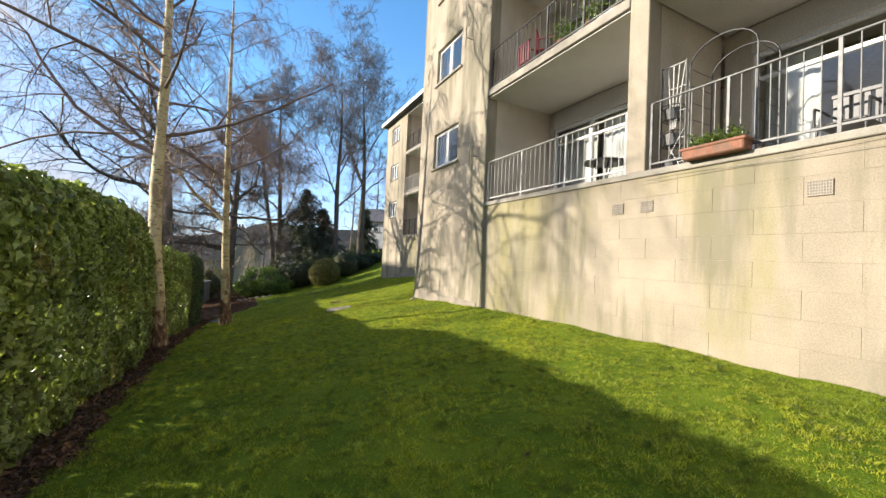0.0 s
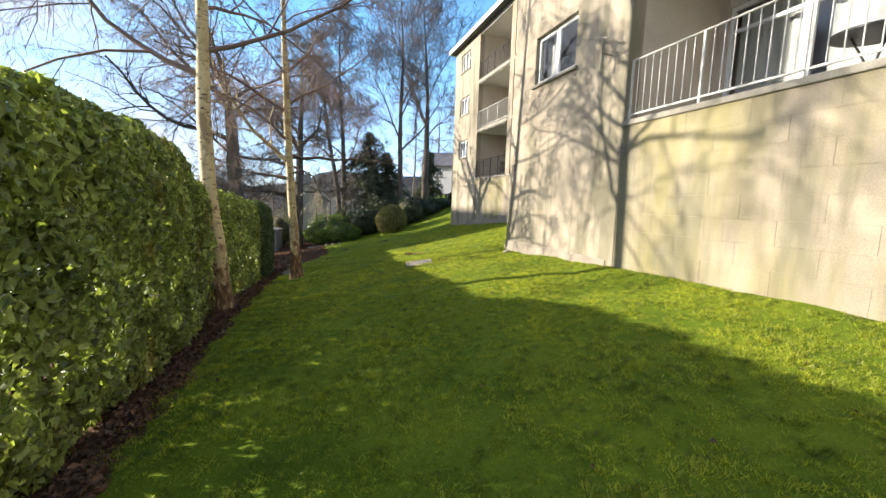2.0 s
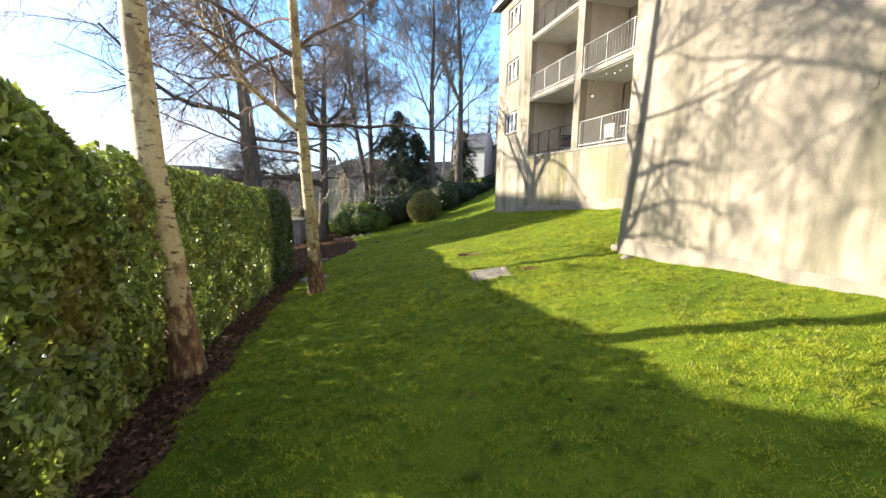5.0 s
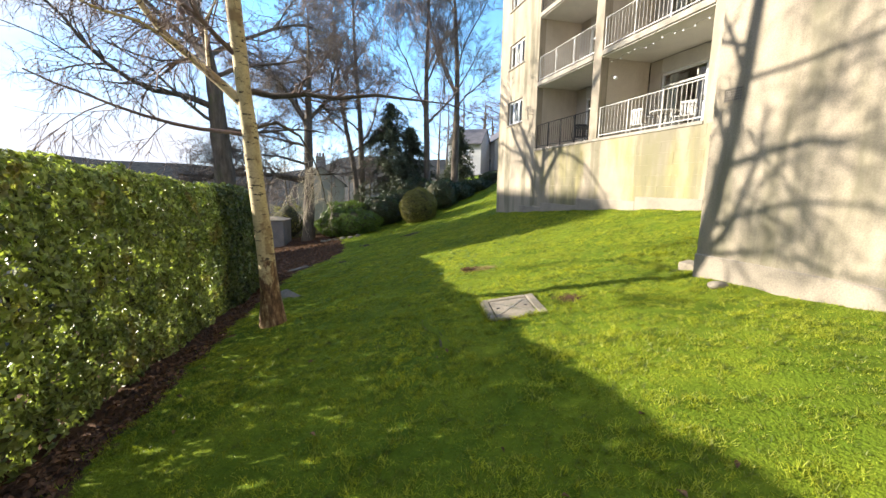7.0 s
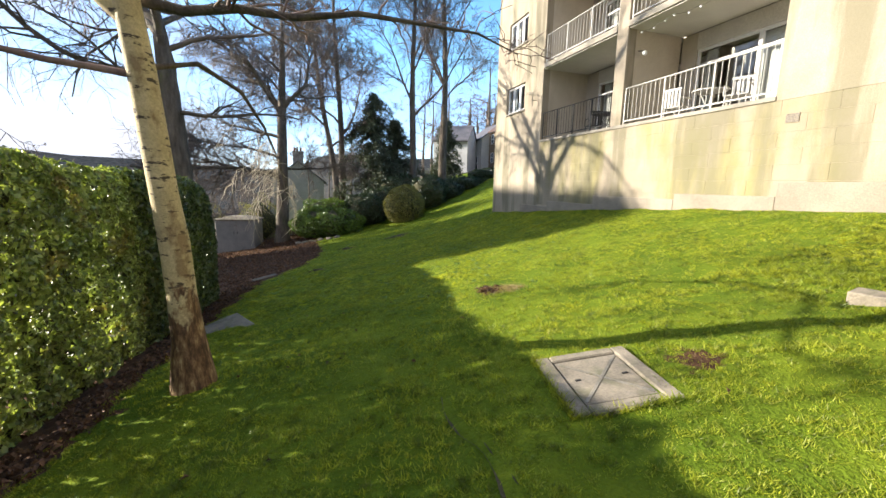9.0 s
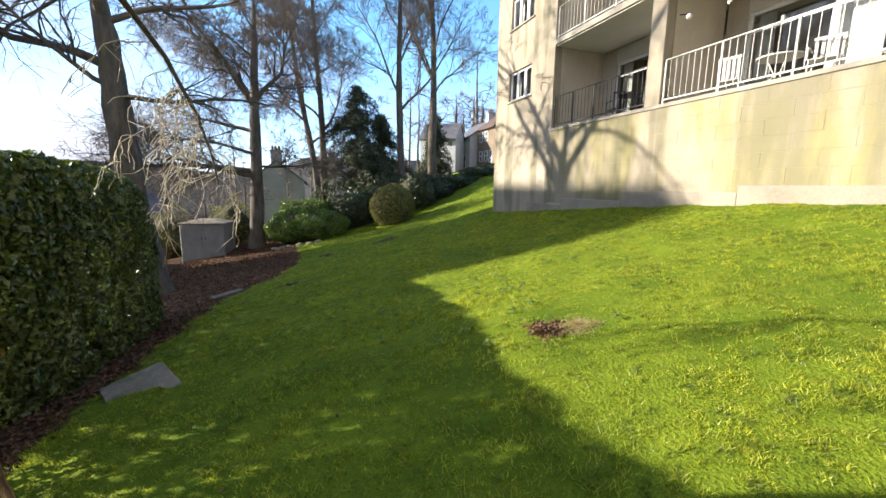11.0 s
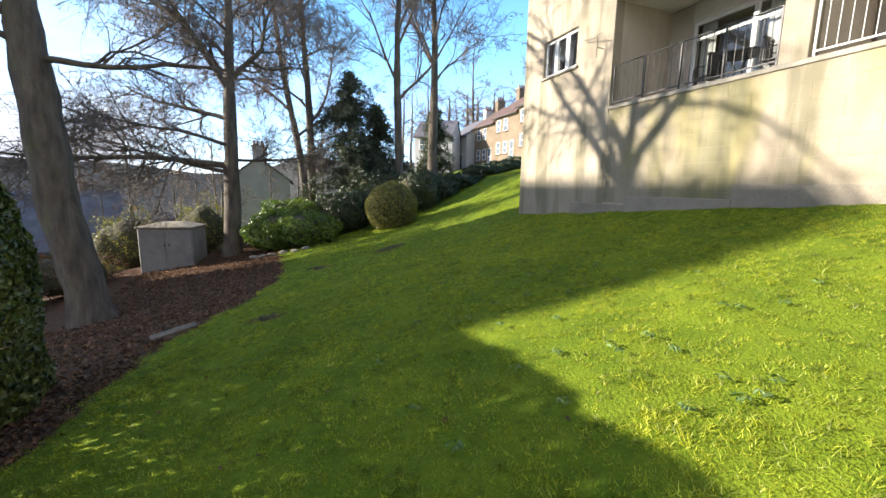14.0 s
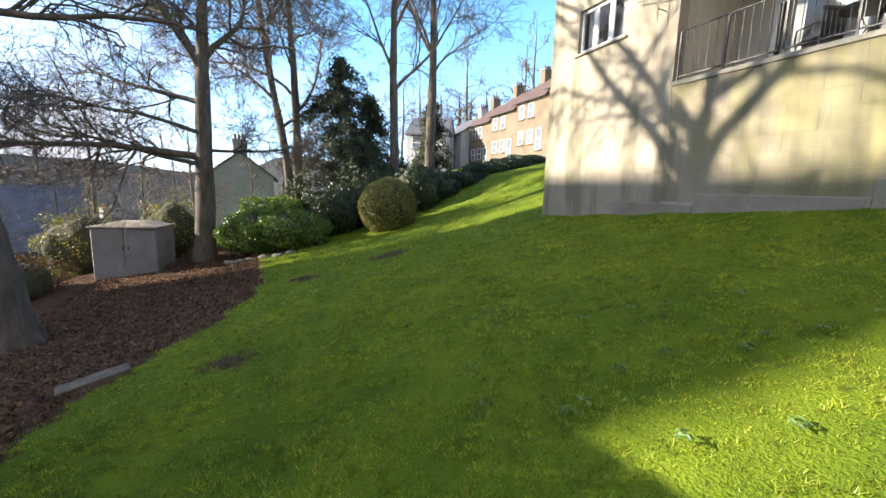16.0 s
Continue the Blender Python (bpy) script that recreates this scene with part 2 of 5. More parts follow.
M_HILL = mat("far_wooded_hillside", (0.016, 0.02, 0.022), (0.085, 0.083, 0.08), 0.16, 0.6, 0.95, 0.0, spec=0.0)
M_RED = mat("red_plastic", (0.16, 0.02, 0.03), (0.24, 0.035, 0.04), 4, 50, 0.5, 0.0)


def ground_material():
    m = mat("lawn_and_soil", (0.075, 0.125, 0.008), (0.16, 0.21, 0.014), 1.2, 45, 0.9, 0.9, 0.03, spec=0.1)
    nodes, links = m.node_tree.nodes, m.node_tree.links
    b = nodes["Principled BSDF"]
    lawn = b.inputs["Base Color"].links[0].from_socket
    soil = ramp(nodes, links, tex(nodes, links, 9.0, (1, 1, 1), 8, 0.7), ((0.3, (0.035, 0.018, 0.011)), (0.55, (0.09, 0.048, 0.028)), (0.75, (0.18, 0.105, 0.062))))
    at = nodes.new("ShaderNodeAttribute")
    at.attribute_name = "soil"
    add = nodes.new("ShaderNodeMath")
    links.new(at.outputs["Fac"], add.inputs[0])
    links.new(tex(nodes, links, 6.0), add.inputs[1])
    mask = ramp(nodes, links, add.outputs["Value"], ((0.93, (0, 0, 0)), (1.0, (1, 1, 1))))
    links.new(blend(nodes, links, mask, lawn, soil), b.inputs["Base Color"])
    return m


M_GROUND = ground_material()


def glass_material():
    m = bpy.data.materials.new("window_glass")
    m.use_nodes = True
    nodes, links = m.node_tree.nodes, m.node_tree.links
    nodes.clear()
    out, mx, tr, gl, lw, pw, ad = (nodes.new("ShaderNode" + k) for k in ("OutputMaterial", "MixShader", "BsdfTransparent", "BsdfGlossy", "LayerWeight", "Math", "Math"))
    tr.inputs["Color"].default_value, gl.inputs["Roughness"].default_value = (0.93, 0.95, 0.94, 1), 0.01
    lw.inputs["Blend"].default_value = 0.5
    pw.operation, ad.operation = "POWER", "MULTIPLY_ADD"
    pw.inputs[1].default_value, ad.inputs[1].default_value, ad.inputs[2].default_value = 4.0, 0.9, 0.09
    links.new(lw.outputs["Facing"], pw.inputs[0])
    links.new(pw.outputs["Value"], ad.inputs[0])
    links.new(ad.outputs["Value"], mx.inputs["Fac"])
    links.new(tr.outputs["BSDF"], mx.inputs[1])
    links.new(gl.outputs["BSDF"], mx.inputs[2])
    links.new(mx.outputs["Shader"], out.inputs["Surface"])
    return m


M_GLASS = glass_material()


# ---- building helpers ----
def link_mesh(name, me, material, parent=None, label=""):
    ob = new(name, me)
    if material is not None and not me.materials:
        me.materials.append(material)
    ob.parent = parent
    return tagged(ob, label)


def part(name, bm, material, parent, label=""):
    me = bpy.data.meshes.new(name)
    bm.to_mesh(me)
    bm.free()
    return link_mesh(name, me, material, parent, label)


def empty(name, x, y, z, label, category, group="", kind=""):
    ob = new(name)
    ob.location = (x, y, z)
    ob.empty_display_size = 0.2
    bpy.context.view_layer.update()
    return tagged(ob, label, category, group, kind)


def add_box(bm, lo, hi, bevel=0.0):
    """A box from corner lo to corner hi, its edges rounded by bevel."""
    c = [(a + b) / 2 for a, b in zip(lo, hi)]
    s = [abs(b - a) for a, b in zip(lo, hi)]
    made = bmesh.ops.create_cube(bm, size=1, matrix=Matrix.Translation(c) @ Matrix.Diagonal((*s, 1)))
    if bevel:
        edges = {e for v in made["verts"] for e in v.link_edges}
        bmesh.ops.bevel(bm, geom=list(edges), offset=min(bevel, min(s) * 0.4), segments=1, affect="EDGES")
    return bm


def box(name, lo, hi, material, parent, label="", bevel=0.0):
    """A box part given in world coordinates, under a thing that stands unturned."""
    o = Vector((0, 0, 0))
    p = parent
    while p is not None:
        o += p.location
        p = p.parent
    return part(name, add_box(bmesh.new(), Vector(lo) - o, Vector(hi) - o, bevel), material, parent, label)


def mesh_np(name, verts, faces):
    """A mesh from an n x 3 array of points and an m x k array of faces."""
    me = bpy.data.meshes.new(name)
    verts, faces = np.asarray(verts, np.float32), np.asarray(faces, np.int32)
    k = faces.shape[1]
    me.vertices.add(len(verts))
    me.vertices.foreach_set("co", verts.ravel())
    me.loops.add(faces.size)
    me.loops.foreach_set("vertex_index", faces.ravel())
    me.polygons.add(len(faces))
    me.polygons.foreach_set("loop_start", np.arange(0, faces.size, k, dtype=np.int32))
    me.polygons.foreach_set("loop_total", np.full(len(faces), k, np.int32))
    me.update(calc_edges=True)
    return me


# ---- ground ----
COEF = [(0, 0, -1.4), (0, 1, -2.274), (0, 3, 1.055), (0, 4, 0.282), (0, 5, -0.019), (1, 0, 1.91), (1, 1, 0.657), (1, 2, -0.891), (1, 3, -0.376),
        (1, 4, 0.1), (2, 0, -0.084), (2, 1, 0.152), (2, 2, 0.057), (2, 3, 0.019), (3, 0, 0.378), (3, 1, 0.114)]


def ground_z(x, y):
    """The height of the ground: the sloping lawn, the valley beside it and the hills around."""
    x, y = np.asarray(x, float), np.asarray(y, float)
    xc, yc = np.clip(x, -6, 15), np.clip(y, -6, 39)
    z = sum(k * (xc / 10) ** i * (yc / 20 - 1) ** j for i, j, k in COEF)
    left, right, ahead = np.maximum(-6 - x, 0), np.maximum(x - 15, 0), np.maximum(y - 39, 0)
    z = z - 9.0 * (1 - np.exp(-left / 28)) + 0.2 * np.minimum(right, 40) - 6.0 * (1 - np.exp(-ahead / 60)) / (1 + np.exp(np.clip((x - 4) / 3.0, -50, 50)))
    r = np.hypot(x, y)
    s = np.clip((r - 220) / 800, 0, 1)
    near = (np.abs(x - 2) < 12) & (y > -4) & (y < 46)
    z = z + near * (0.018 * np.sin(x * 2.3 + y * 1.1) * np.sin(y * 1.7 - x) + 0.012 * np.sin(x * 5.1 - y * 3.7) + 0.011 * np.sin(11 * x + 3 * np.sin(2 * y)) * np.sin(13 * y + 2 * np.sin(3 * x)))
    return z + s * s * (3 - 2 * s) * (34 + 32 * np.clip((-x / np.maximum(r, 1) - 0.15) / 0.3, 0, 1) + 10 * np.sin(x / 170 + 1) + 10 * np.sin(y / 120) + 4 * np.sin((x + y) / 45))


def bed_edge(y):
    """x of the lawn's left edge: soil under the hedge, then the leaf-covered bed."""
    return np.interp(y, (0, 12, 20, 23, 25, 27, 29, 31, 34, 37, 40, 44), (-1.22, -1.3, -1.2, -1.05, -0.6, 0.35, 0.9, 1.1, 1.0, 0.9, 2.2, 2.5)) + 0.05 * np.sin(y * 3.1) + 0.04 * np.sin(y * 7.7 + 1)


def axis(dense_lo, dense_hi, step, reach):
    far = np.cumsum(step * 1.22 ** np.arange(1, 45))
    far = far[far < reach]
    return np.concatenate((dense_lo - far[::-1], np.arange(dense_lo, dense_hi + 1e-6, step), dense_hi + far))


BARE = ((3.34, 15.77, 0.15), (0.9, 23.9, 0.2), (4.75, 29.9, 0.35), (2.3, 29.7, 0.3), (3.55, 12.6, 0.12))   # worn patches: x, y, size


def build_ground():
    gx, gy = axis(-6.5, 10.0, 0.22, 1600), axis(0.0, 42.0, 0.22, 1600)
    X, Y = np.meshgrid(gx, gy)
    Z = ground_z(X, Y)
    n, m = X.shape
    idx = np.arange(n * m).reshape(n, m)
    faces = np.stack((idx[:-1, :-1], idx[:-1, 1:], idx[1:, 1:], idx[1:, :-1]), -1).reshape(-1, 4)
    me = mesh_np("ground", np.stack((X, Y, Z), -1).reshape(-1, 3), faces)
    soil = 1 / (1 + np.exp(np.clip((X - bed_edge(Y)) / 0.05, -50, 50))) * ((Y > -3) & (Y < 44))
    for sx, sy, size in BARE:
        soil = np.maximum(soil, 0.95 * np.exp(-((X - sx) ** 2 + (Y - sy) ** 2) / size ** 2))
    soil = np.where((np.hypot(X, Y) > 55) | (X < -9) | ((X < -3.6) & (Y < 22)), 0, soil)
    at = me.attributes.new("soil", "FLOAT", "POINT")
    at.data.foreach_set("value", (0.45 + 0.5 * soil).ravel().astype(np.float32) - (soil < 0.02).ravel() * 0.3)
    me.materials.append(M_GROUND)
    me.materials.append(M_HILL)
    cx, cy = X[:-1, :-1].ravel(), Y[:-1, :-1].ravel()
    me.polygons.foreach_set("material_index", ((np.hypot(cx, cy - 15) > 48) | (cx < -12)).astype(np.int32))
    me.polygons.foreach_set("use_smooth", np.ones(len(faces), bool))
    ob = link_mesh("ground", me, None)
    return tagged(ob, "sloping winter lawn with leaf-covered soil beds and distant hills", "ground", kind="structure")


build_ground()


# ---- the blocks of flats ----
FLOORS = (3.02, 5.82, 8.58)
ROOF = 11.35


def railing(parent, x, y0, y1, z, material, label, spacing=0.145, posts=3):
    """A balcony railing along y on top of z: part railing, its rails, posts and balusters below it."""
    o = Vector((x, min(y0, y1), z))
    r = new("railing")
    r.parent, r.location = parent, o - parent.location
    tagged(r, label)
    length = abs(y1 - y0)
    part("top_rail", add_box(bmesh.new(), (-0.018, 0, 0.985), (0.018, length, 1.01), 0.008), material, r)
    part("bottom_rail", add_box(bmesh.new(), (-0.012, 0, 0.085), (0.012, length, 0.115), 0.004), material, r)
    bm = bmesh.new()
    bmesh.ops.create_cone(bm, segments=6, radius1=0.0075, radius2=0.0075, depth=0.88, cap_ends=False)
    bar = bpy.data.meshes.new("baluster")
    bm.to_mesh(bar)
    bm.free()
    post = bpy.data.meshes.new("post")
    bm = add_box(bmesh.new(), (-0.016, -0.016, 0), (0.016, 0.016, 0.99))
    bm.to_mesh(post)
    bm.free()
    n = int(length / spacing)
    for k in range(1, n):
        link_mesh("baluster", bar, material, r).location = (0, length * k / n, 0.545)
    for k in range(posts):
        link_mesh("post", post, material, r).location = (0, 0.02 + (length - 0.04) * k / (posts - 1), 0.0)
    return r


def window(parent, x, y0, y1, z0, z1, lights=2, open_light=False):
    """A white casement window in the opening y0..y1, z0..z1 of a wall whose outer face is at x, facing -x."""
    w = new("window")
    w.parent, w.location = parent, Vector((x + 0.09, y0, z0)) - parent.location
    W, H, f = y1 - y0, z1 - z0, 0.055
    bm = bmesh.new()
    for lo, hi in (((0, 0, 0), (0.07, f, H)), ((0, W - f, 0), (0.07, W, H)), ((0, f, 0), (0.07, W - f, f)), ((0, f, H - f), (0.07, W - f, H))):
        add_box(bm, lo, hi, 0.006)
    for k in range(1, lights):
        add_box(bm, (0, W * k / lights - 0.03, f), (0.07, W * k / lights + 0.03, H - f), 0.006)
    part("frame", bm, M_WHITE, w)
    for k in range(lights):
        a, b = W * k / lights + 0.04, W * (k + 1) / lights - 0.04
        bm = bmesh.new()
        for lo, hi in (((-0.012, a, f), (0.03, a + 0.035, H - f)), ((-0.012, b - 0.035, f), (0.03, b, H - f)), ((-0.012, a + 0.035, f), (0.03, b - 0.035, f + 0.035)), ((-0.012, a + 0.035, H - f - 0.035), (0.03, b - 0.035, H - f))):
            add_box(bm, lo, hi, 0.004)
        part("casement", bm, M_WHITE, w)
        pane = part("pane", add_box(bmesh.new(), (0.006, a + 0.03, f + 0.03), (0.012, b - 0.03, H - f - 0.03)), M_GLASS, w)
        pane.visible_shadow = False
    part("sill", add_box(bmesh.new(), (-0.15, -0.09, -0.06), (0.0, W + 0.09, 0.0), 0.008), M_CONC, w, "weathered stone sill")
    curtain(w, 0.22, 0.02, W * 0.28, 0.02, H)
    curtain(w, 0.22, W * 0.74, W - 0.02, 0.02, H)
    return w


def curtain(parent, x, y0, y1, z0, z1):
    n = max(6, int((y1 - y0) / 0.05))
    v, f = [], []
    for k in range(n + 1):
        y = y0 + (y1 - y0) * k / n
        dx = 0.025 * math.sin(k * 1.9) + 0.008 * math.sin(k * 0.7)
        v += [(x + dx, y, z0), (x + dx, y, z1), (x + dx + 0.004, y, z0), (x + dx + 0.004, y, z1)]
    for k in range(n):
        a, b = 4 * k, 4 * k + 4
        f += [(a, b, b + 1, a + 1), (a + 2, a + 3, b + 3, b + 2)]
    return link_mesh("curtain", mesh_np("curtain", v, f), M_CURTAIN, parent, "pale pleated curtain")


def patio_door(parent, x, y0, y1, z0, z1, lights, curtains=()):
    """White glazed balcony doors at the back of a recess, facing -x, with the dim room behind them."""
    d = new("balcony_door")
    d.parent, d.location = parent, Vector((x, y0, z0)) - parent.location
    W, H, f = y1 - y0, z1 - z0, 0.07
    bm = bmesh.new()
    for lo, hi in (((0, 0, 0), (0.08, f, H)), ((0, W - f, 0), (0.08, W, H)), ((0, f, 0), (0.08, W - f, f)), ((0, f, H - f), (0.08, W - f, H))):
        add_box(bm, lo, hi, 0.006)
    for k in range(1, lights):
        add_box(bm, (-0.01, W * k / lights - 0.05, f), (0.08, W * k / lights + 0.05, H - f), 0.006)
    add_box(bm, (0.004, f, H * 0.80 - 0.03), (0.076, W - f, H * 0.80 + 0.03), 0.006)
    part("frame", bm, M_WHITE, d)
    for k in range(lights):
        a, b = W * k / lights + 0.04, W * (k + 1) / lights - 0.04
        part("pane", add_box(bmesh.new(), (0.03, a, f), (0.036, b, H - f)), M_GLASS, d).visible_shadow = False
    part("handle", add_box(bmesh.new(), (-0.045, W / lights - 0.02, H * 0.45), (-0.012, W / lights + 0.02, H * 0.45 + 0.16), 0.008), M_CONC, d, "grey lever handle")
    for a, b in curtains:
        curtain(d, 0.2, a * W, b * W, 0.02, H - 0.05)
    return d


def air_brick(parent, x, y, z, w=0.21, h=0.15):
    a = new("air_brick")
    a.parent, a.location = parent, Vector((x, y, z)) - parent.location
    bm = bmesh.new()
    n, r = 9, 5
    for k in range(n + 1):
        add_box(bm, (-0.006, w * k / n - 0.005, 0), (0.02, w * k / n + 0.005, h))
    for k in range(r + 1):
        add_box(bm, (-0.0075, -0.005, h * k / r - 0.006), (0.02, w + 0.005, h * k / r + 0.006))
    part("grille", bm, M_PLINTH, a)
    # flat sheet, the shade inside the holes put into its black colour
    part("backing", add_box(bmesh.new(), (-0.002, 0, 0), (0.001, w, h)), M_BLACK, a, "black sheet standing for the shade in the grille holes")


def flats(name, X, yn, ra, p0, p1, rb, yf, deep, label, rails, doors):
    """One block: its front face at x = X faces -x, from y = yn to yf; recessed balconies lie between ra and rb, with a pillar p0..p1."""
    b = empty(name, X, yf, 0, label, "building")
    T, D, low = 0.28, 2.0, -1.6
    box("wall", (X + 0.012, yn, low), (X + T, rb, FLOORS[0] - 0.09), M_MORTAR, b, "lower wall of pale stone blocks")
    box("balcony_coping", (X - 0.025, ra - 0.02, FLOORS[0] - 0.09), (X + T, rb + 0.02, FLOORS[0]), M_CONC, b, "stained concrete coping", 0.01)
    # the pier with its windows
    w0, w1 = yf - 2.62, yf - 1.06
    tops = [(4.38, 5.48), (7.06, 8.16), (9.74, 10.84)]
    box("wall", (X, rb, low), (X + T, w0, ROOF), M_WALL, b)
    box("wall", (X, w1, low), (X + T, yf, ROOF), M_WALL, b)
    for lo, hi in zip([low] + [t[1] for t in tops], [t[0] for t in tops] + [ROOF]):
        box("wall", (X, w0, lo), (X + T, w1, hi), M_WALL, b)
    for z0, z1 in tops:
        window(b, X, w0, w1, z0, z1, lights=3 if X > 6 else 2)
        box("room_wall", (X + 1.2, w0 - 0.4, z0 - 0.5), (X + 1.25, w1 + 0.4, z1 + 0.3), M_DARK, b)
    box("wall", (X + T, yf - T, low), (X + 9.5, yf, ROOF), M_WALL, b)
    # near part beyond the balconies
    box("wall", (X, yn, FLOORS[0] - 0.09), (X + T, ra, ROOF), M_WALL, b)
    box("wall", (X + T, yn, low), (X + 9.5, yn + T, ROOF), M_WALL, b)
    box("wall", (X + 9.5, yn, low), (X + 9.5 + T, yf, ROOF), M_WALL, b)
    # recess: sides, slabs, pillar, back wall, rooms
    box("recess_side", (X + T, rb, low), (X + D + 0.3, rb + 0.2, ROOF), M_RECESS, b)
    box("recess_side", (X + T, ra - 0.2, low), (X + D + 0.3, ra, ROOF), M_RECESS, b)
    box("pillar", (X, p0, FLOORS[0]), (X + 0.3, p1, ROOF), M_WALL, b, "pale square pillar", 0.01)
    box("partition", (X + 0.3, p0 + 0.06, FLOORS[0]), (X + D, p1 - 0.06, ROOF), M_RECESS, b)
    box("balcony_slab", (X + T, ra, 2.7), (X + D + 2, rb, FLOORS[0] - 0.12), M_CONC, b)
    for z in FLOORS[1:]:
        for a, c in ((ra, p0), (p1, rb)):
            box("balcony_slab", (X - 0.02, a, z - 0.17), (X + D + 2.0, c, z), M_CONC, b, "concrete balcony slab", 0.01)
            box("soffit", (X + 0.04, a + 0.003, z - 0.20), (X + D, c - 0.003, z - 0.172), M_SOFFIT, b, "pale painted soffit")
    box("soffit", (X + 0.04, ra, ROOF - 0.22), (X + D, rb, ROOF - 0.02), M_SOFFIT, b)
    for k, z in enumerate(FLOORS):
        for side, (a, c) in enumerate(((ra, p0), (p1, rb))):
            da, dc, lights, curt = doors[side]
            top = z + 2.12
            ceil = z + 2.58
            box("back_wall", (X + D, a, z - 0.1), (X + D + 0.2, da, ceil), M_RECESS, b)
            box("back_wall", (X + D, dc, z - 0.1), (X + D + 0.2, c, ceil), M_RECESS, b)
            box("lintel", (X + D - 0.01, da, top), (X + D + 0.2, dc, ceil), M_SOFFIT, b, "white panel above the doors")
            patio_door(b, X + D + 0.04, da, dc, z - 0.02, top, lights, curt)
            box("room_wall", (X + D + 2.0, a, z - 0.1), (X + D + 2.05, c, ceil), M_DARK, b)
            colour, text = rails[k][side]
            railing(b, X + 0.07, a + 0.03, c - 0.03, z, colour, text, posts=4 if colour is M_RAIL else 5)
    box("roof", (X - 0.35, yn, ROOF), (X + 9.9, yf + 0.35, ROOF + 0.18), M_ROOF, b)
    box("fascia", (X - 0.39, yn, ROOF - 0.04), (X - 0.353, yf + 0.39, ROOF + 0.2), M_WHITE, b, "white painted fascia board")
    box("fascia", (X - 0.353, yf + 0.353, ROOF - 0.04), (X + 9.9, yf + 0.39, ROOF + 0.2), M_WHITE, b, "white painted fascia board")
    return b


WR, BR = (M_RAIL, "white painted steel railing with upright bars"), (M_BLACK, "thin black steel railing with upright bars")
block_a = flats("apartment_block", 5.19, -7.0, -0.4, 3.80, 4.13, 8.13, 12.24, 2.0, "three-storey pale stone block of flats with recessed balconies and stained wall",
                [[(M_STEEL, "weathered steel railing with upright bars"), WR], [WR, BR], [WR, WR]],
                [(-0.2, 3.4, 2, ((0.03, 0.30), (0.78, 0.97))), (4.3, 7.95, 3, ((0.02, 0.60), (0.66, 0.98)))])
block_b = flats("apartment_block", 9.28, 12.3, 16.05, 20.10, 20.53, 24.35, 28.35, 2.0, "three-storey pale stone block of flats standing back from its neighbour",
                [[WR, BR], [WR, WR], [WR, BR]],
                [(16.2, 19.6, 2, ((0.30, 0.56), (0.86, 0.97))), (20.75, 23.7, 2, ((0.04, 0.44), (0.84, 0.97)))])
for y, z, w in ((1.72, 2.42, 0.2), (3.65, 2.42, 0.19), (4.14, 2.42, 0.2), (8.02, 2.44, 0.21), (8.80, 2.45, 0.12), (11.9, 2.42, 0.21)):
    air_brick(block_a, 5.19, y, z, w)
for y, z in ((15.6, 2.5), (15.4, 5.2)):
    air_brick(block_b, 9.28, y, z)


# ---- plants ----
def tubes(lines):
    """Vertices and quads of tapered tubes; lines hold (points, radii, sides)."""
    V, F, n0 = [], [], 0
    for pts, rad, sides in lines:
        P = np.asarray(pts, float)
        R = np.asarray(rad, float)
        d = np.gradient(P, axis=0)
        d /= np.linalg.norm(d, axis=1)[:, None] + 1e-9
        ref = np.array((0.0, 0.0, 1.0)) if abs(d[0][2]) < 0.8 else np.array((1.0, 0.0, 0.0))
        u = np.cross(d, ref)
        u /= np.linalg.norm(u, axis=1)[:, None] + 1e-9
        w = np.cross(d, u)
        a = np.arange(sides) * 2 * np.pi / sides
        ring = P[:, None, :] + R[:, None, None] * (np.cos(a)[None, :, None] * u[:, None, :] + np.sin(a)[None, :, None] * w[:, None, :])
        V.append(ring.reshape(-1, 3))
        k = np.arange(len(P) - 1)[:, None] * sides
        s = np.arange(sides)[None, :]
        t = (s + 1) % sides
        F.append((n0 + np.stack((k + s, k + t, k + sides + t, k + sides + s), -1)).reshape(-1, 4))
        n0 += len(P) * sides
    return np.concatenate(V), np.concatenate(F)


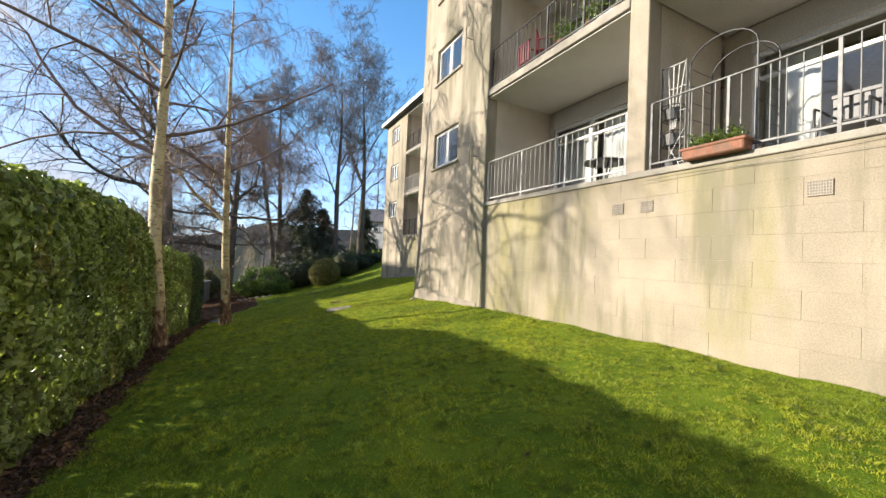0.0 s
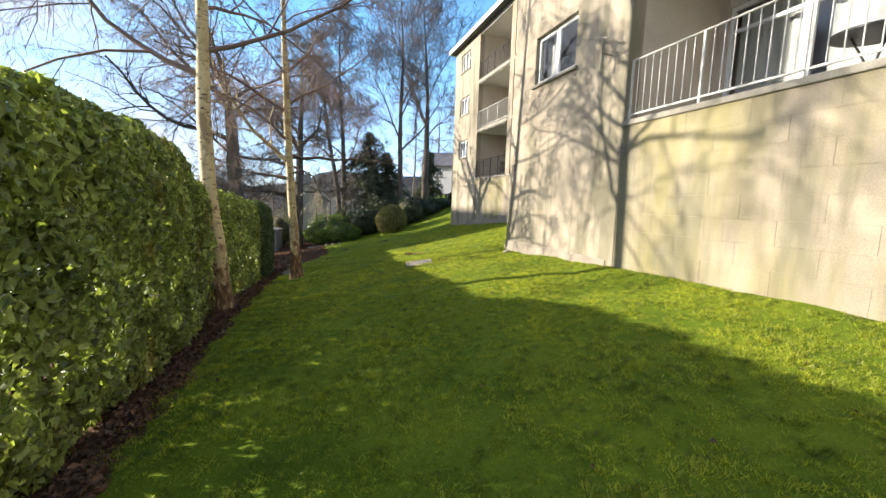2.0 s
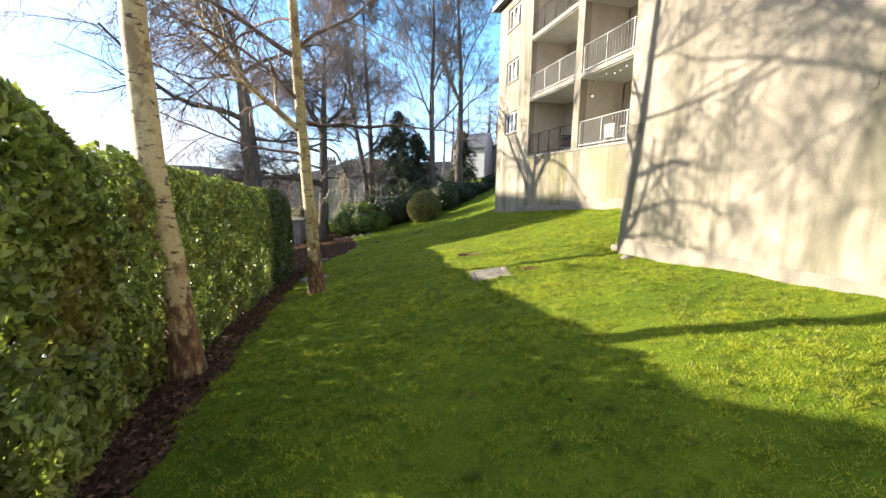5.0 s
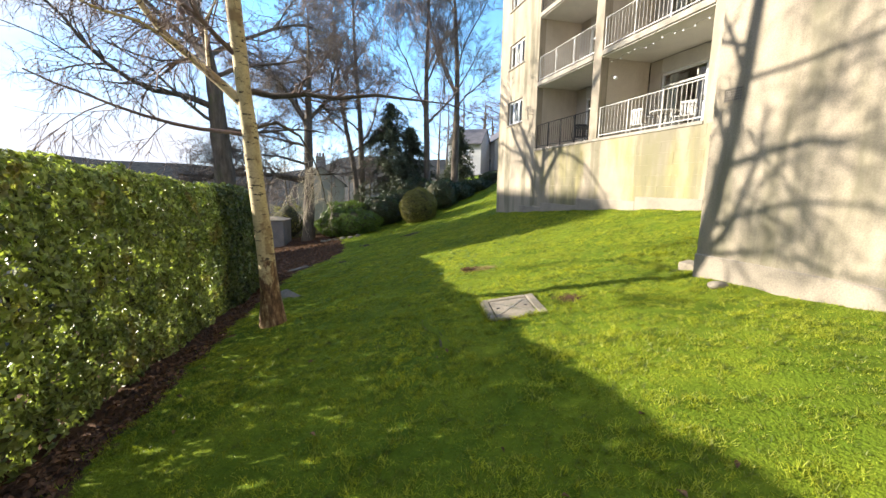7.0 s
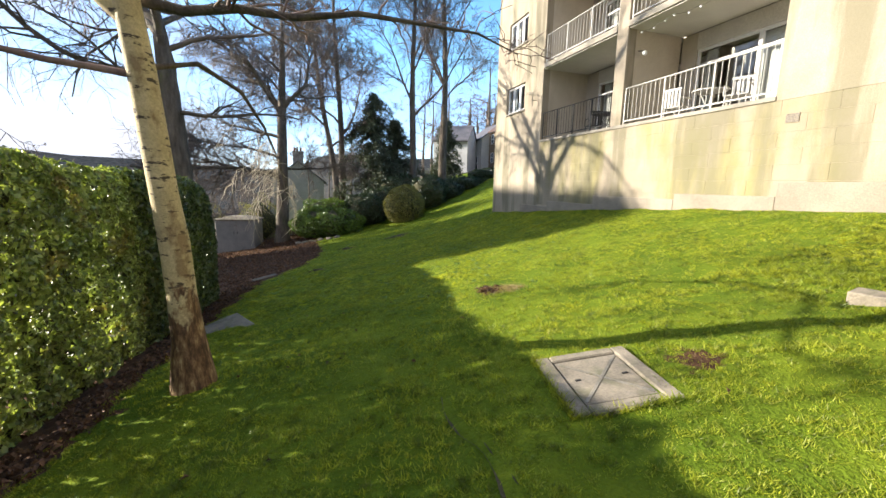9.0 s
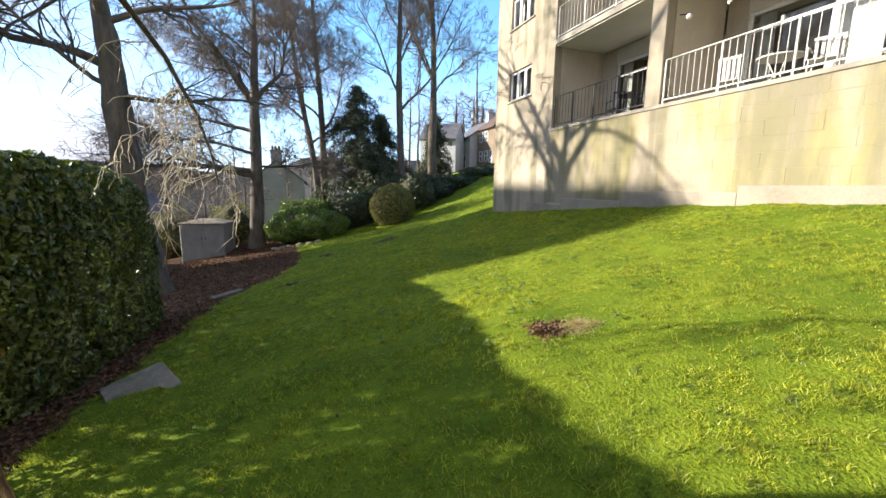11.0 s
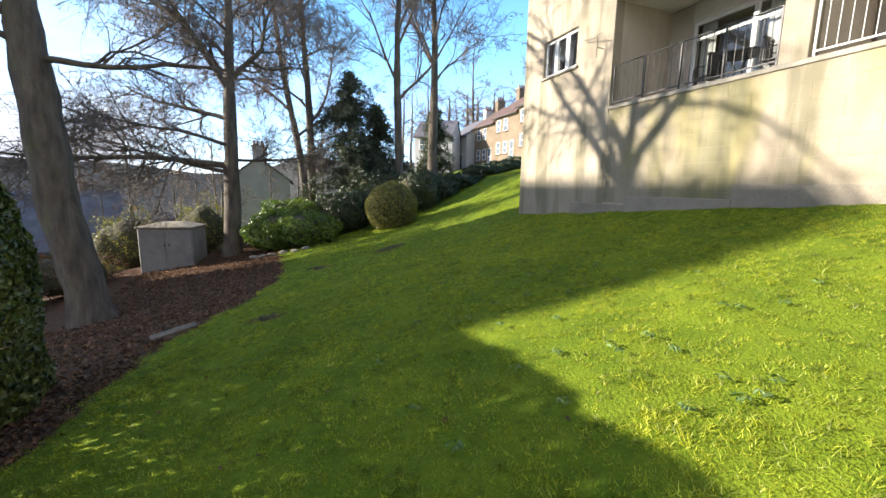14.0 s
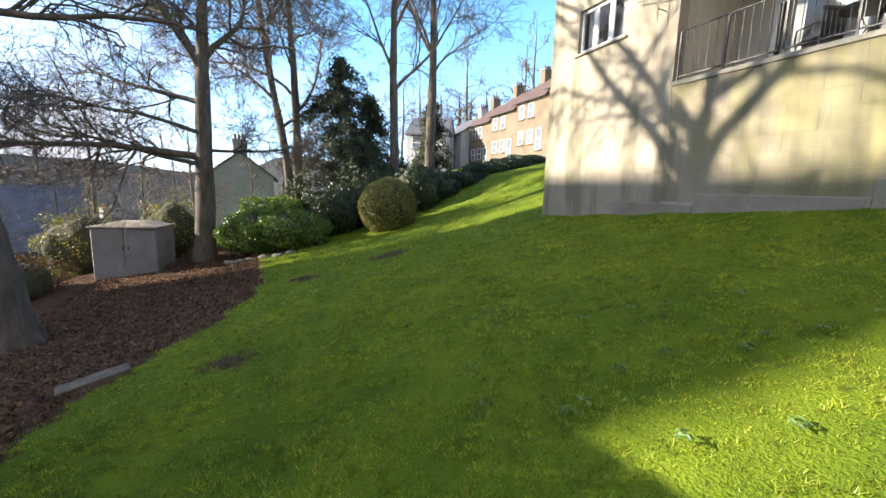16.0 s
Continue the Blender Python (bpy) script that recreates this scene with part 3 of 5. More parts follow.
class Grower:
    """Grows a bare winter tree: trunk, limbs, branches and twigs."""

    def __init__(self, seed, droop=0.0, wander=0.34, twig=0.004, density=1.0, up=0.12, reach=1.0):
        self.r = np.random.RandomState(seed)
        self.droop, self.wander, self.twig, self.density, self.up, self.reach = droop, wander, twig, density, up, reach
        self.limbs, self.twigs = [], []

    def line(self, p, d, length, r0, r1, n, level):
        pts, d = [np.array(p, float)], np.array(d, float)
        d = d / np.linalg.norm(d)
        for k in range(n):
            d = d + self.r.normal(0, self.wander / math.sqrt(n) * (1.0 + 0.35 * level), 3)
            d[2] += (self.up if level < 3 else 0) / n - self.droop * (level >= 2) * 1.3 / n
            d = d / np.linalg.norm(d)
            pts.append(pts[-1] + d * length / n)
        return np.array(pts), r0 + (r1 - r0) * np.linspace(0, 1, n + 1) ** 0.8

    def side(self, d, spread):
        v = self.r.normal(0, 1, 3)
        v -= d * np.dot(v, d)
        v /= np.linalg.norm(v) + 1e-9
        a = spread * self.r.uniform(0.75, 1.25)
        return d * math.cos(a) + v * math.sin(a)

    def branch(self, p, d, length, r, level, out):
        n = (9, 8, 5, 3, 2)[level]
        pts, rad = self.line(p, d, length, r, max(self.twig * 0.6, r * (0.3 if level < 3 else 0.4)), n, level)
        sides = (12, 7, 4, 3, 3)[level]
        (out if level <= 2 else self.twigs).append((pts, rad, sides))
        if level >= 4 or length < 0.12:
            return
        count = int(self.density * (0, 7, 7, 5, 0)[level] * (1 if level > 1 else max(0.6, min(1.6, length / 3))) + self.r.rand())
        for k in range(count):
            f = self.r.uniform(0.18 if level == 1 else 0.1, 1.0)
            i = min(int(f * n), n - 1)
            q = pts[i] + (pts[i + 1] - pts[i]) * (f * n - i)
            dd = pts[i + 1] - pts[i]
            dd /= np.linalg.norm(dd)
            self.branch(q, self.side(dd, radians(42)), length * self.r.uniform(0.36, 0.66) * (1.15 - 0.5 * f) * self.reach, max(self.twig, rad[i] * self.r.uniform(0.35, 0.6)), level + 1, out)


def tree(name, base, top, r0, r1, limbs, label, category="tree", seed=1, trunk_mat=None, twig_mat=None, auto=0, auto_from=0.45, auto_len=2.5, foot_mat=None, bend=0.12, flare=1.5, via=(), rise=0.0, **how):
    """A bare tree: trunk from base to top, given limbs (height share, direction, length, radius) and more at random."""
    g = Grower(seed, **how)
    base, top = np.array(base, float), np.array(top, float)
    t = empty(name, *base, label, category)
    n = 22
    s = np.linspace(0, 1, n + 1)
    off = g.r.normal(0, 1, (3, 2))
    pts = base + (top - base) * s[:, None]
    for k in range(3):
        pts[:, :2] += np.sin(s[:, None] * math.pi * (k + 1)) * off[k] * bend / (k + 1)
    if via:                    # the trunk's lean, as (height, x, y)
        vz, vx, vy = zip(*via)
        pts[:, 0], pts[:, 1] = np.interp(pts[:, 2], vz, vx), np.interp(pts[:, 2], vz, vy)
    rad = r0 + (r1 - r0) * s ** 0.75
    rad *= 1 - 0.85 * s ** 5
    rad *= 1 + (flare - 1) * np.exp(-s * np.linalg.norm(top - base) / 0.28)
    pts[0, 2] -= 0.25
    v, f = tubes([(pts - base, rad, 14)])
    v += np.array([noise.noise_vector(Vector(q * 3.0)) for q in v]) * 0.05 * r0 / 0.15 * 0.5
    me = mesh_np("trunk", v, f)
    me.polygons.foreach_set("use_smooth", np.ones(len(f), bool))
    me.materials.append(trunk_mat or M_BARK)
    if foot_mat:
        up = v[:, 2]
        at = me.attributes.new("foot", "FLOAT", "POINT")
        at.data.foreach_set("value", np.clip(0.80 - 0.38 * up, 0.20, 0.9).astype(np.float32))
    link_mesh("trunk", me, None, t)
    specs = list(limbs)
    for k in range(auto):
        h = auto_from + (1 - auto_from) * (k + g.r.rand()) / auto
        a = k * 2.4 + g.r.uniform(-0.5, 0.5)
        e = g.r.uniform(0.25, 0.75) + 0.5 * h * (how.get("droop", 0) < 0.3) + rise
        specs.append((h, (math.cos(a), math.sin(a), e), auto_len * g.r.uniform(0.7, 1.2) * (1.25 - 0.65 * h), None))
    own = g.droop
    for h, d, length, r, *rest in specs:
        g.droop = rest[0] if rest else own
        i = min(int(h * n), n - 1)
        q = pts[i] + (pts[i + 1] - pts[i]) * (h * n - i)
        out = []
        g.branch(q - base, d, length, r or rad[i] * g.r.uniform(0.3, 0.5), 1, out)
        v, f = tubes(out)
        me = mesh_np("limb", v, f)
        me.polygons.foreach_set("use_smooth", np.ones(len(f), bool))
        link_mesh("limb", me, (trunk_mat if r and r > 0.065 else None) or twig_mat or M_TWIG, t)
    if g.twigs:
        v, f = tubes(g.twigs)
        tagged(link_mesh("crown", mesh_np("crown", v, f), twig_mat or M_TWIG, t), "fine bare twigs", kind="stuff")
    return t


def at_ground(x, y, dz=0.0):
    return (x, y, float(ground_z(x, y)) + dz)


birch_a = tree("birch_tree", at_ground(-1.56, 10.75), (-1.85, 11.1, 12.5), 0.155, 0.05,
               [(0.33, (-1, 0.2, 0.35), 5.6, 0.06), (0.42, (0.4, 0.9, 0.5), 3.2, 0.04), (0.5, (-0.9, -0.5, 0.5), 4.6, 0.05), (0.55, (-0.8, 0.6, 0.6), 4.8, 0.05), (0.44, (-1.0, -0.1, 0.5), 5.4, 0.055), (0.47, (-0.7, 0.8, 0.5), 4.6, 0.05)],
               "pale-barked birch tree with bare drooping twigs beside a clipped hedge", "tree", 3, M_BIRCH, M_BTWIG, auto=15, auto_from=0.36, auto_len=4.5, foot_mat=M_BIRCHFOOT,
               wander=0.28, droop=0.75, density=1.1, twig=0.0036, bend=0.1, flare=1.45,
               via=((-0.7, -1.58, 10.72), (0.4, -1.68, 10.8), (1.6, -1.81, 10.88), (3.0, -1.86, 10.95), (5.0, -1.83, 11.0), (12.5, -1.85, 11.1)))
birch_b = tree("birch_tree", at_ground(-0.46, 15.0), (-0.7, 14.0, 10.2), 0.145, 0.045,
               [(0.305, (-0.75, 0.25, 0.95), 3.4, 0.075), (0.27, (-1, 0.3, 0.05), 2.6, 0.035), (0.43, (-0.9, 0.1, 0.35), 3.3, 0.055), (0.52, (0.9, 0.3, 0.7), 2.0, 0.04, 0.1), (0.36, (-0.8, -0.7, 0.35), 2.6, 0.04)],
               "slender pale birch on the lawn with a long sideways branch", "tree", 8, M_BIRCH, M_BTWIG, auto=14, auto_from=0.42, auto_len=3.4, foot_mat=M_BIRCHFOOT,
               wander=0.24, droop=0.7, density=1.2, twig=0.004, bend=0.06, flare=1.75,
               via=((-1.0, -0.42, 15.0), (0.0, -0.46, 14.98), (1.0, -0.52, 14.92), (2.0, -0.55, 14.78), (3.0, -0.59, 14.58), (4.5, -0.62, 14.36), (10.2, -0.7, 14.0)))
big = tree("lime_tree", at_ground(-4.0, 29.9), (-4.7, 29.4, 8.2), 0.50, 0.40,
           [(0.83, (-0.1, 0.75, 1.0), 9.0, 0.19), (0.81, (0.15, -0.6, 1.0), 8.5, 0.17), (0.70, (-1, -0.2, 0.4), 7.5, 0.16), (0.62, (0.9, -0.5, 0.15), 5.0, 0.10), (0.90, (0.8, 0.5, 0.7), 7.0, 0.13), (0.92, (-0.8, 0.6, 0.8), 7.5, 0.15), (0.64, (-0.5, -1, 0.1), 5.0, 0.09), (0.96, (0.1, -1.0, 0.6), 6.5, 0.12), (0.97, (-0.3, 0.1, 1.2), 7.0, 0.14)],
           "huge grey-barked tree with heavy forking limbs standing in the leaf-covered bed", "tree", 5, M_BARK, M_TWIG, auto=3, auto_from=0.8, auto_len=6.0, droop=0.3, density=1.0, twig=0.006, bend=0.12, flare=1.3,
           via=((-3.4, -3.93, 30.0), (-2.3, -4.06, 29.95), (0.0, -4.33, 29.8), (2.5, -4.44, 29.7), (5.0, -4.5, 29.6), (8.2, -4.7, 29.4)))
spread = tree("spreading_tree", at_ground(-1.2, 38.3), (-0.6, 38.0, 13.0), 0.44, 0.14,
              [(0.28, (-1, 0.4, 0.55), 8.0, 0.17), (0.26, (-1, 0.1, 0.12), 6.5, 0.11), (0.30, (0.9, -0.1, 0.1), 4.5, 0.08), (0.50, (-0.7, -0.2, 0.9), 6.0, 0.15), (0.53, (0.5, -0.2, 1.0), 6.0, 0.15), (0.52, (-0.2, 0.3, 1.2), 6.0, 0.14), (0.34, (-0.9, -0.6, 0.25), 6.0, 0.1), (0.42, (-0.8, 0.5, 0.4), 6, 0.12)],
              "bare tree with long spreading limbs beside the grey kiosk", "tree", 12, M_BARK, M_TWIG, auto=8, auto_from=0.5, auto_len=4.5, droop=0.2, density=1.45, twig=0.0105, bend=0.12, flare=1.25)
tree("tall_bare_tree", at_ground(2.75, 43.9), (0.9, 44.6, 17.0), 0.3, 0.1, [], "tall leaning bare tree behind evergreen shrubs", "tree", 21, auto=12, auto_from=0.32, auto_len=6.2, rise=0.4, droop=0.05, density=1.25, twig=0.012, bend=0.3)
tree("tall_bare_tree", at_ground(3.2, 44.5), (2.8, 44.2, 19.0), 0.33, 0.1, [], "tall straight bare tree behind evergreen shrubs", "tree", 22, auto=12, auto_from=0.32, auto_len=6.2, rise=0.4, droop=0.05, density=1.25, twig=0.012, bend=0.2)
tree("tall_bare_tree", at_ground(8.5, 41.7), (8.2, 41.9, 21.0), 0.33, 0.1, [], "tall bare tree behind a round clipped shrub", "tree", 23, auto=11, auto_from=0.32, auto_len=8.6, rise=0.8, wander=0.24, droop=-0.05, density=1.15, twig=0.012, bend=0.25, up=0.2)
far_tree = tree("tall_bare_tree", at_ground(11.7, 44.0), (11.2, 44.1, 22.0), 0.4, 0.11, [(0.42, (-0.5, 0, 1), 6, 0.12)], "tall bare tree near the edge of the lawn", "tree", 24, auto=11, auto_from=0.32, auto_len=9.0, rise=0.8, wander=0.24, droop=-0.05, density=1.15, twig=0.012, bend=0.2, up=0.2)
light_tree = tree("bare_tree", at_ground(-9.0, 52.0), (-9.2, 52.0, 6.0), 0.2, 0.06, [], "bare winter tree in the distance", "tree", 31, auto=11, auto_from=0.25, auto_len=3.4, droop=0.1, density=0.46, twig=0.017, bend=0.2)
tagged(light_tree, group="distant bare trees")
far_rng = np.random.RandomState(77)
spots = [(-14, 58, 1.1), (-5, 62, 1.0), (-20, 50, 1.0), (-3, 50, 0.6), (5, 66, 1.1), (9, 60, 0.9), (-12, 44, 0.6), (17, 70, 1.2), (21, 78, 1.3), (30, 74, 1.6), (36, 66, 1.6), (34, 82, 1.7), (40, 74, 1.6), (26, 84, 1.5), (-34, 56, 1.2), (-16, 37, 0.5)]
spots += [(-7, 44, 0.45), (-9, 46, 0.5), (-5, 47, 0.5), (-11, 41, 0.4), (-6, 50, 0.6), (-8.5, 40, 0.35), (0.5, 46.5, 0.5), (-1.5, 45, 0.45), (-13, 47, 0.55), (-4, 43.5, 0.35)]
spots += [(far_rng.uniform(-75, 12), far_rng.uniform(62, 150), far_rng.uniform(0.8, 1.3)) for k in range(32)]
spots += [(34 + 3.6 * k + far_rng.uniform(-2, 2), 88 + far_rng.uniform(-8, 22), far_rng.uniform(1.7, 2.2)) for k in range(10)]
for k, (x, y, size) in enumerate(spots):
    c = copy_thing(light_tree, pose(x, y, float(ground_z(x, y)), 0, 0, 77 * k))
    c.scale = (size, size, size) if size < 1.7 else (1.7 * size, 1.7 * size, 0.62 * size)   # broad crowns up on the hillside


def leaf_shape(P, N, size, aspect, rng, fold=0.25, lean=0.7):
    """Folded leaves (two quads each) at points P, facing roughly along N."""
    n = len(P)
    N = N + rng.normal(0, lean, (n, 3))
    N /= np.linalg.norm(N, axis=1)[:, None] + 1e-9
    A = rng.normal(0, 1, (n, 3)) + np.array((0, 0, -0.5))
    A -= N * np.sum(A * N, 1)[:, None]
    A /= np.linalg.norm(A, axis=1)[:, None] + 1e-9
    B = np.cross(N, A)
    L = (size * rng.uniform(0.65, 1.3, n))[:, None]
    W = L * aspect
    up = N * L * fold * 0.5
    V = np.stack((P - A * L * 0.5, P - A * L * 0.08 + B * W * 0.5 + up, P + A * L * 0.5 - up * 0.6, P - A * L * 0.08 - B * W * 0.5 + up), 1).reshape(-1, 3)
    F = np.arange(4 * n).reshape(-1, 4)
    return V, np.concatenate((F[:, [0, 1, 2]], F[:, [0, 2, 3]]))


def lump(P, s, amp):
    return amp * (np.sin(P[:, 0] * s * 1.1 + P[:, 1] * s + 0.5) * np.sin(P[:, 2] * s * 1.3 + P[:, 1] * 0.6 * s) + 0.6 * np.sin(P[:, 1] * s * 2.3 + P[:, 2] * s * 1.9 + 2))


def hedge(name, label, x0, x1, y0, y1, top, seed, count, size, tail=0.9, leaf=None):
    """A clipped hedge: a rounded long shell coloured dark for the shade inside, covered with single leaves."""
    rng = np.random.RandomState(seed)
    h = empty(name, x1, y0, float(ground_z(x1, y0)), label, "hedge")
    o = np.array(h.location)

    def shell(u, v):
        """u along the hedge 0..1, v across it from the front foot over the top to the back foot."""
        y = y0 + (y1 - y0) * u
        zt = np.interp(u, np.linspace(0, 1, len(top)), top)
        end = np.clip((y1 - y) / tail, 0, 1)
        begin = np.clip((y - y0) / 0.5, 0, 1)
        zf = ground_z(np.full_like(y, x1), y)
        q = np.sqrt(np.clip(1 - (1 - end) ** 2, 0, 1)) * np.sqrt(np.clip(1 - (1 - begin) ** 2, 0, 1))
        height = (zt - zf) * (0.55 + 0.45 * q)
        half = (x1 - x0) / 2 * (0.35 + 0.65 * q)
        a = v * math.pi
        ca, sa = np.cos(a), np.sin(a)
        cx = np.sign(ca) * np.abs(ca) ** 0.32
        sz = np.abs(sa) ** 0.42
        x = (x0 + x1) / 2 + half * cx * (0.93 + 0.07 * np.minimum(sz * 1.4, 1))
        return np.stack((x, y, zf + height * sz), -1)

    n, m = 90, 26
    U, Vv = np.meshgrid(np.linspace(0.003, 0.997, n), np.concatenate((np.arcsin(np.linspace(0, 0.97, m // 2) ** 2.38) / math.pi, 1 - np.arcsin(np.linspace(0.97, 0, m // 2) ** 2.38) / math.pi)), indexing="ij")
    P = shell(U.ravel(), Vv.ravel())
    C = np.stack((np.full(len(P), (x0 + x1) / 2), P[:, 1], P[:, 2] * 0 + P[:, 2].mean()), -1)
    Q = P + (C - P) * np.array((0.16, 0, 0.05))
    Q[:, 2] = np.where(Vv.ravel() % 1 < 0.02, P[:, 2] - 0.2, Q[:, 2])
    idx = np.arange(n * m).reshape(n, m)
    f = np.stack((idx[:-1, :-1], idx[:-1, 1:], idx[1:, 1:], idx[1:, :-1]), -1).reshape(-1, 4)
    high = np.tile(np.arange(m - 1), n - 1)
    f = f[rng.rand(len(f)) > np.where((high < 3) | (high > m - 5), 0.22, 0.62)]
    # broken filler shell, the shade between the twigs put into its colour
    link_mesh("core", mesh_np("core", Q - o, f), M_CORE, h, "dark filler shell coloured as the shade inside the hedge")
    u, v = rng.rand(count), rng.rand(count) ** 1.0
    v = np.where(rng.rand(count) < 0.80, np.arcsin(np.minimum(v, 0.985) ** 2.38) / math.pi, 0.3 + 0.7 * v)
    S = shell(u, v)
    e = 0.004
    du, dv = shell(np.clip(u + e, 0, 1), v) - S, shell(u, np.clip(v + e, 0, 1)) - S
    N = np.cross(dv, du)
    N /= np.linalg.norm(N, axis=1)[:, None] + 1e-9
    N *= np.sign(np.sum(N * (S - np.array(((x0 + x1) / 2, 0, 0.6)) * np.array((1, 0, 1)) - np.stack((np.zeros(count), S[:, 1], np.zeros(count)), -1)), 1))[:, None]
    S = S + N * (lump(S, 3.2, 0.035) + lump(S, 8.0, 0.02) - rng.rand(count) ** 2.2 * 0.13 + 0.02)[:, None]
    thin = rng.rand(count) < np.clip(0.7 + (S[:, 2] - ground_z(S[:, 0], S[:, 1])) * 1.6, 0, 1)
    S, N = S[thin], N[thin]
    k = count // 8
    inside = shell(rng.rand(k), rng.uniform(0.08, 0.92, k))
    mid = np.stack((np.full(k, (x0 + x1) / 2), inside[:, 1], inside[:, 2] * 0.75), -1)
    inside += (mid - inside) * rng.uniform(0.1, 1.0, k)[:, None]
    S, N = np.concatenate((S, inside)), np.concatenate((N, rng.normal(0, 1, (k, 3))))
    V, F = leaf_shape(S - o, N, size, 0.52, rng)
    tagged(link_mesh("foliage", mesh_np("foliage", V, F), leaf or M_LEAF, h), "glossy green leaves with some turning yellow" if leaf is None else "dark glossy leaves", kind="stuff")
    g = Grower(seed, wander=0.5, twig=0.003)
    for k in range(260):
        q = shell(np.array([rng.rand()]), np.array([math.asin(rng.uniform(0.05, 0.95) ** 2.38) / math.pi]))[0]
        d = rng.normal(0, 0.5, 3) + np.array((0.5, 0, 0.6))
        g.twigs.append((*g.line(q - o - np.array((0.12, 0, 0.1)), d, rng.uniform(0.15, 0.4), 0.004, 0.002, 3, 3), 3))
    V, F = tubes(g.twigs)
    tagged(link_mesh("crown", mesh_np("crown", V, F), M_TWIG, h), kind="stuff")
    return h


hedge("hedge", "tall clipped evergreen hedge with dense leaves and bare lower twigs", -3.05, -1.50, -5.0, 10.1, (2.2, 2.2, 2.2, 2.26, 2.24), 41, 62000, 0.102, tail=2.2)
hedge("hedge", "lower clipped evergreen hedge running on beside the birch", -3.3, -1.72, 9.0, 19.3, (1.80, 1.70, 1.55, 1.38, 1.28), 42, 41000, 0.088, tail=0.9)
hedge("hedge", "dark laurel hedge at the far end of the clipped row", -3.3, -1.62, 17.5, 23.2, (1.34, 1.32, 1.28, 1.22, 1.12), 43, 21000, 0.11, tail=2.2, leaf=M_DARKLAUREL)


def bush(name, label, cx, cy, rx, ry, rz, seed, count, size, material, category="shrub", lumps=0.12, squash=0.55, aspect=0.5):
    """A leafy shrub: lobed mass of single leaves over a ball coloured dark for inner shade, its foot in the ground."""
    rng = np.random.RandomState(seed)
    z0 = float(ground_z(cx, cy)) - 0.1
    b = empty(name, cx, cy, z0, label, category)
    D = rng.normal(0, 1, (count, 3))
    D[:, 2] = np.where(rng.rand(count) < 0.42, -0.9, 1.0) * np.abs(D[:, 2])
    D /= np.linalg.norm(D, axis=1)[:, None]
    lobes = 1 + lumps * np.sin(D[:, 0] * 4 + seed) * np.sin(D[:, 1] * 5 + 1) + lumps * 0.7 * np.sin(D[:, 2] * 7 + D[:, 0] * 6)
    P = D * np.array((rx, ry, rz)) * (lobes * (1 - rng.rand(count) ** 2 * 0.18))[:, None] + np.array((0, 0, rz * squash + rz * 0.35))
    P[:, 2] = np.maximum(P[:, 2], 0.05 + 0.2 * rng.rand(count) + ground_z(P[:, 0] + cx, P[:, 1] + cy) - z0)
    V, F = leaf_shape(P, D, size, aspect, rng)
    tagged(link_mesh("foliage", mesh_np("foliage", V, F), material, b), kind="stuff")
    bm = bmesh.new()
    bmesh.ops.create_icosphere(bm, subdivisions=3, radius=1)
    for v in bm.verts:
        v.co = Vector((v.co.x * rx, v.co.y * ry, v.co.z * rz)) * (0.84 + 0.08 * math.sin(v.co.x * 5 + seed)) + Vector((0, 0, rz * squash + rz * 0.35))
    # filler ball whose dark colour stands for the shade behind the leaves
    part("core", bm, M_CORE, b, "dark filler ball coloured as the shade inside the shrub")
    return b


bush("clipped_shrub", "large round clipped shrub turning yellow-brown on the lawn edge", 6.65, 36.6, 1.38, 1.38, 1.42, 51, 16000, 0.09, M_BOXLEAF, lumps=0.03, squash=0.42)
bush("laurel_bush", "bright green laurel bush in sunlight beside a tree", 0.9, 37.6, 1.5, 1.1, 1.05, 52, 6500, 0.15, M_LAUREL)
bush("laurel_bush", "lower mound of glossy laurel leaves", 2.3, 36.9, 1.7, 1.0, 0.95, 53, 6500, 0.15, M_LAUREL)
bush("laurel_bush", "bright green laurel shoots behind the mound", 1.8, 39.2, 2.0, 1.2, 1.25, 54, 6000, 0.15, M_LAUREL)
for k, (x, y, rx, ry, rz) in enumerate(((4.2, 38.8, 1.6, 1.2, 1.25), (5.6, 39.6, 1.6, 1.2, 1.35), (9.2, 39.6, 1.5, 1.3, 1.35), (11.0, 41.2, 1.6, 1.2, 0.9), (13.2, 42.0, 1.8, 1.0, 0.62), (15.6, 43.0, 1.8, 1.0, 0.5), (18.2, 44.0, 2.0, 1.0, 0.45), (21.0, 45.5, 2.2, 1.1, 0.45), (7.4, 41.5, 2.0, 1.5, 1.7))):
    bush("evergreen_shrub", "dark evergreen shrub along the top of the lawn", x, y, rx, ry, rz, 60 + k, 5000, 0.14, M_IVY)
for k, (x, y, rx, rz) in enumerate(((-7.5, 37.5, 1.6, 1.0), (-9.5, 35.5, 1.8, 1.1), (-6.3, 41.0, 1.5, 1.6), (-2.9, 41.5, 1.4, 1.6))):
    bush("bramble_thicket", "brown winter bramble thicket behind the bed", x, y, rx, 1.2, rz, 80 + k, 3500, 0.10, M_DEAD if k < 2 else M_BOXLEAF, "shrub", lumps=0.25)


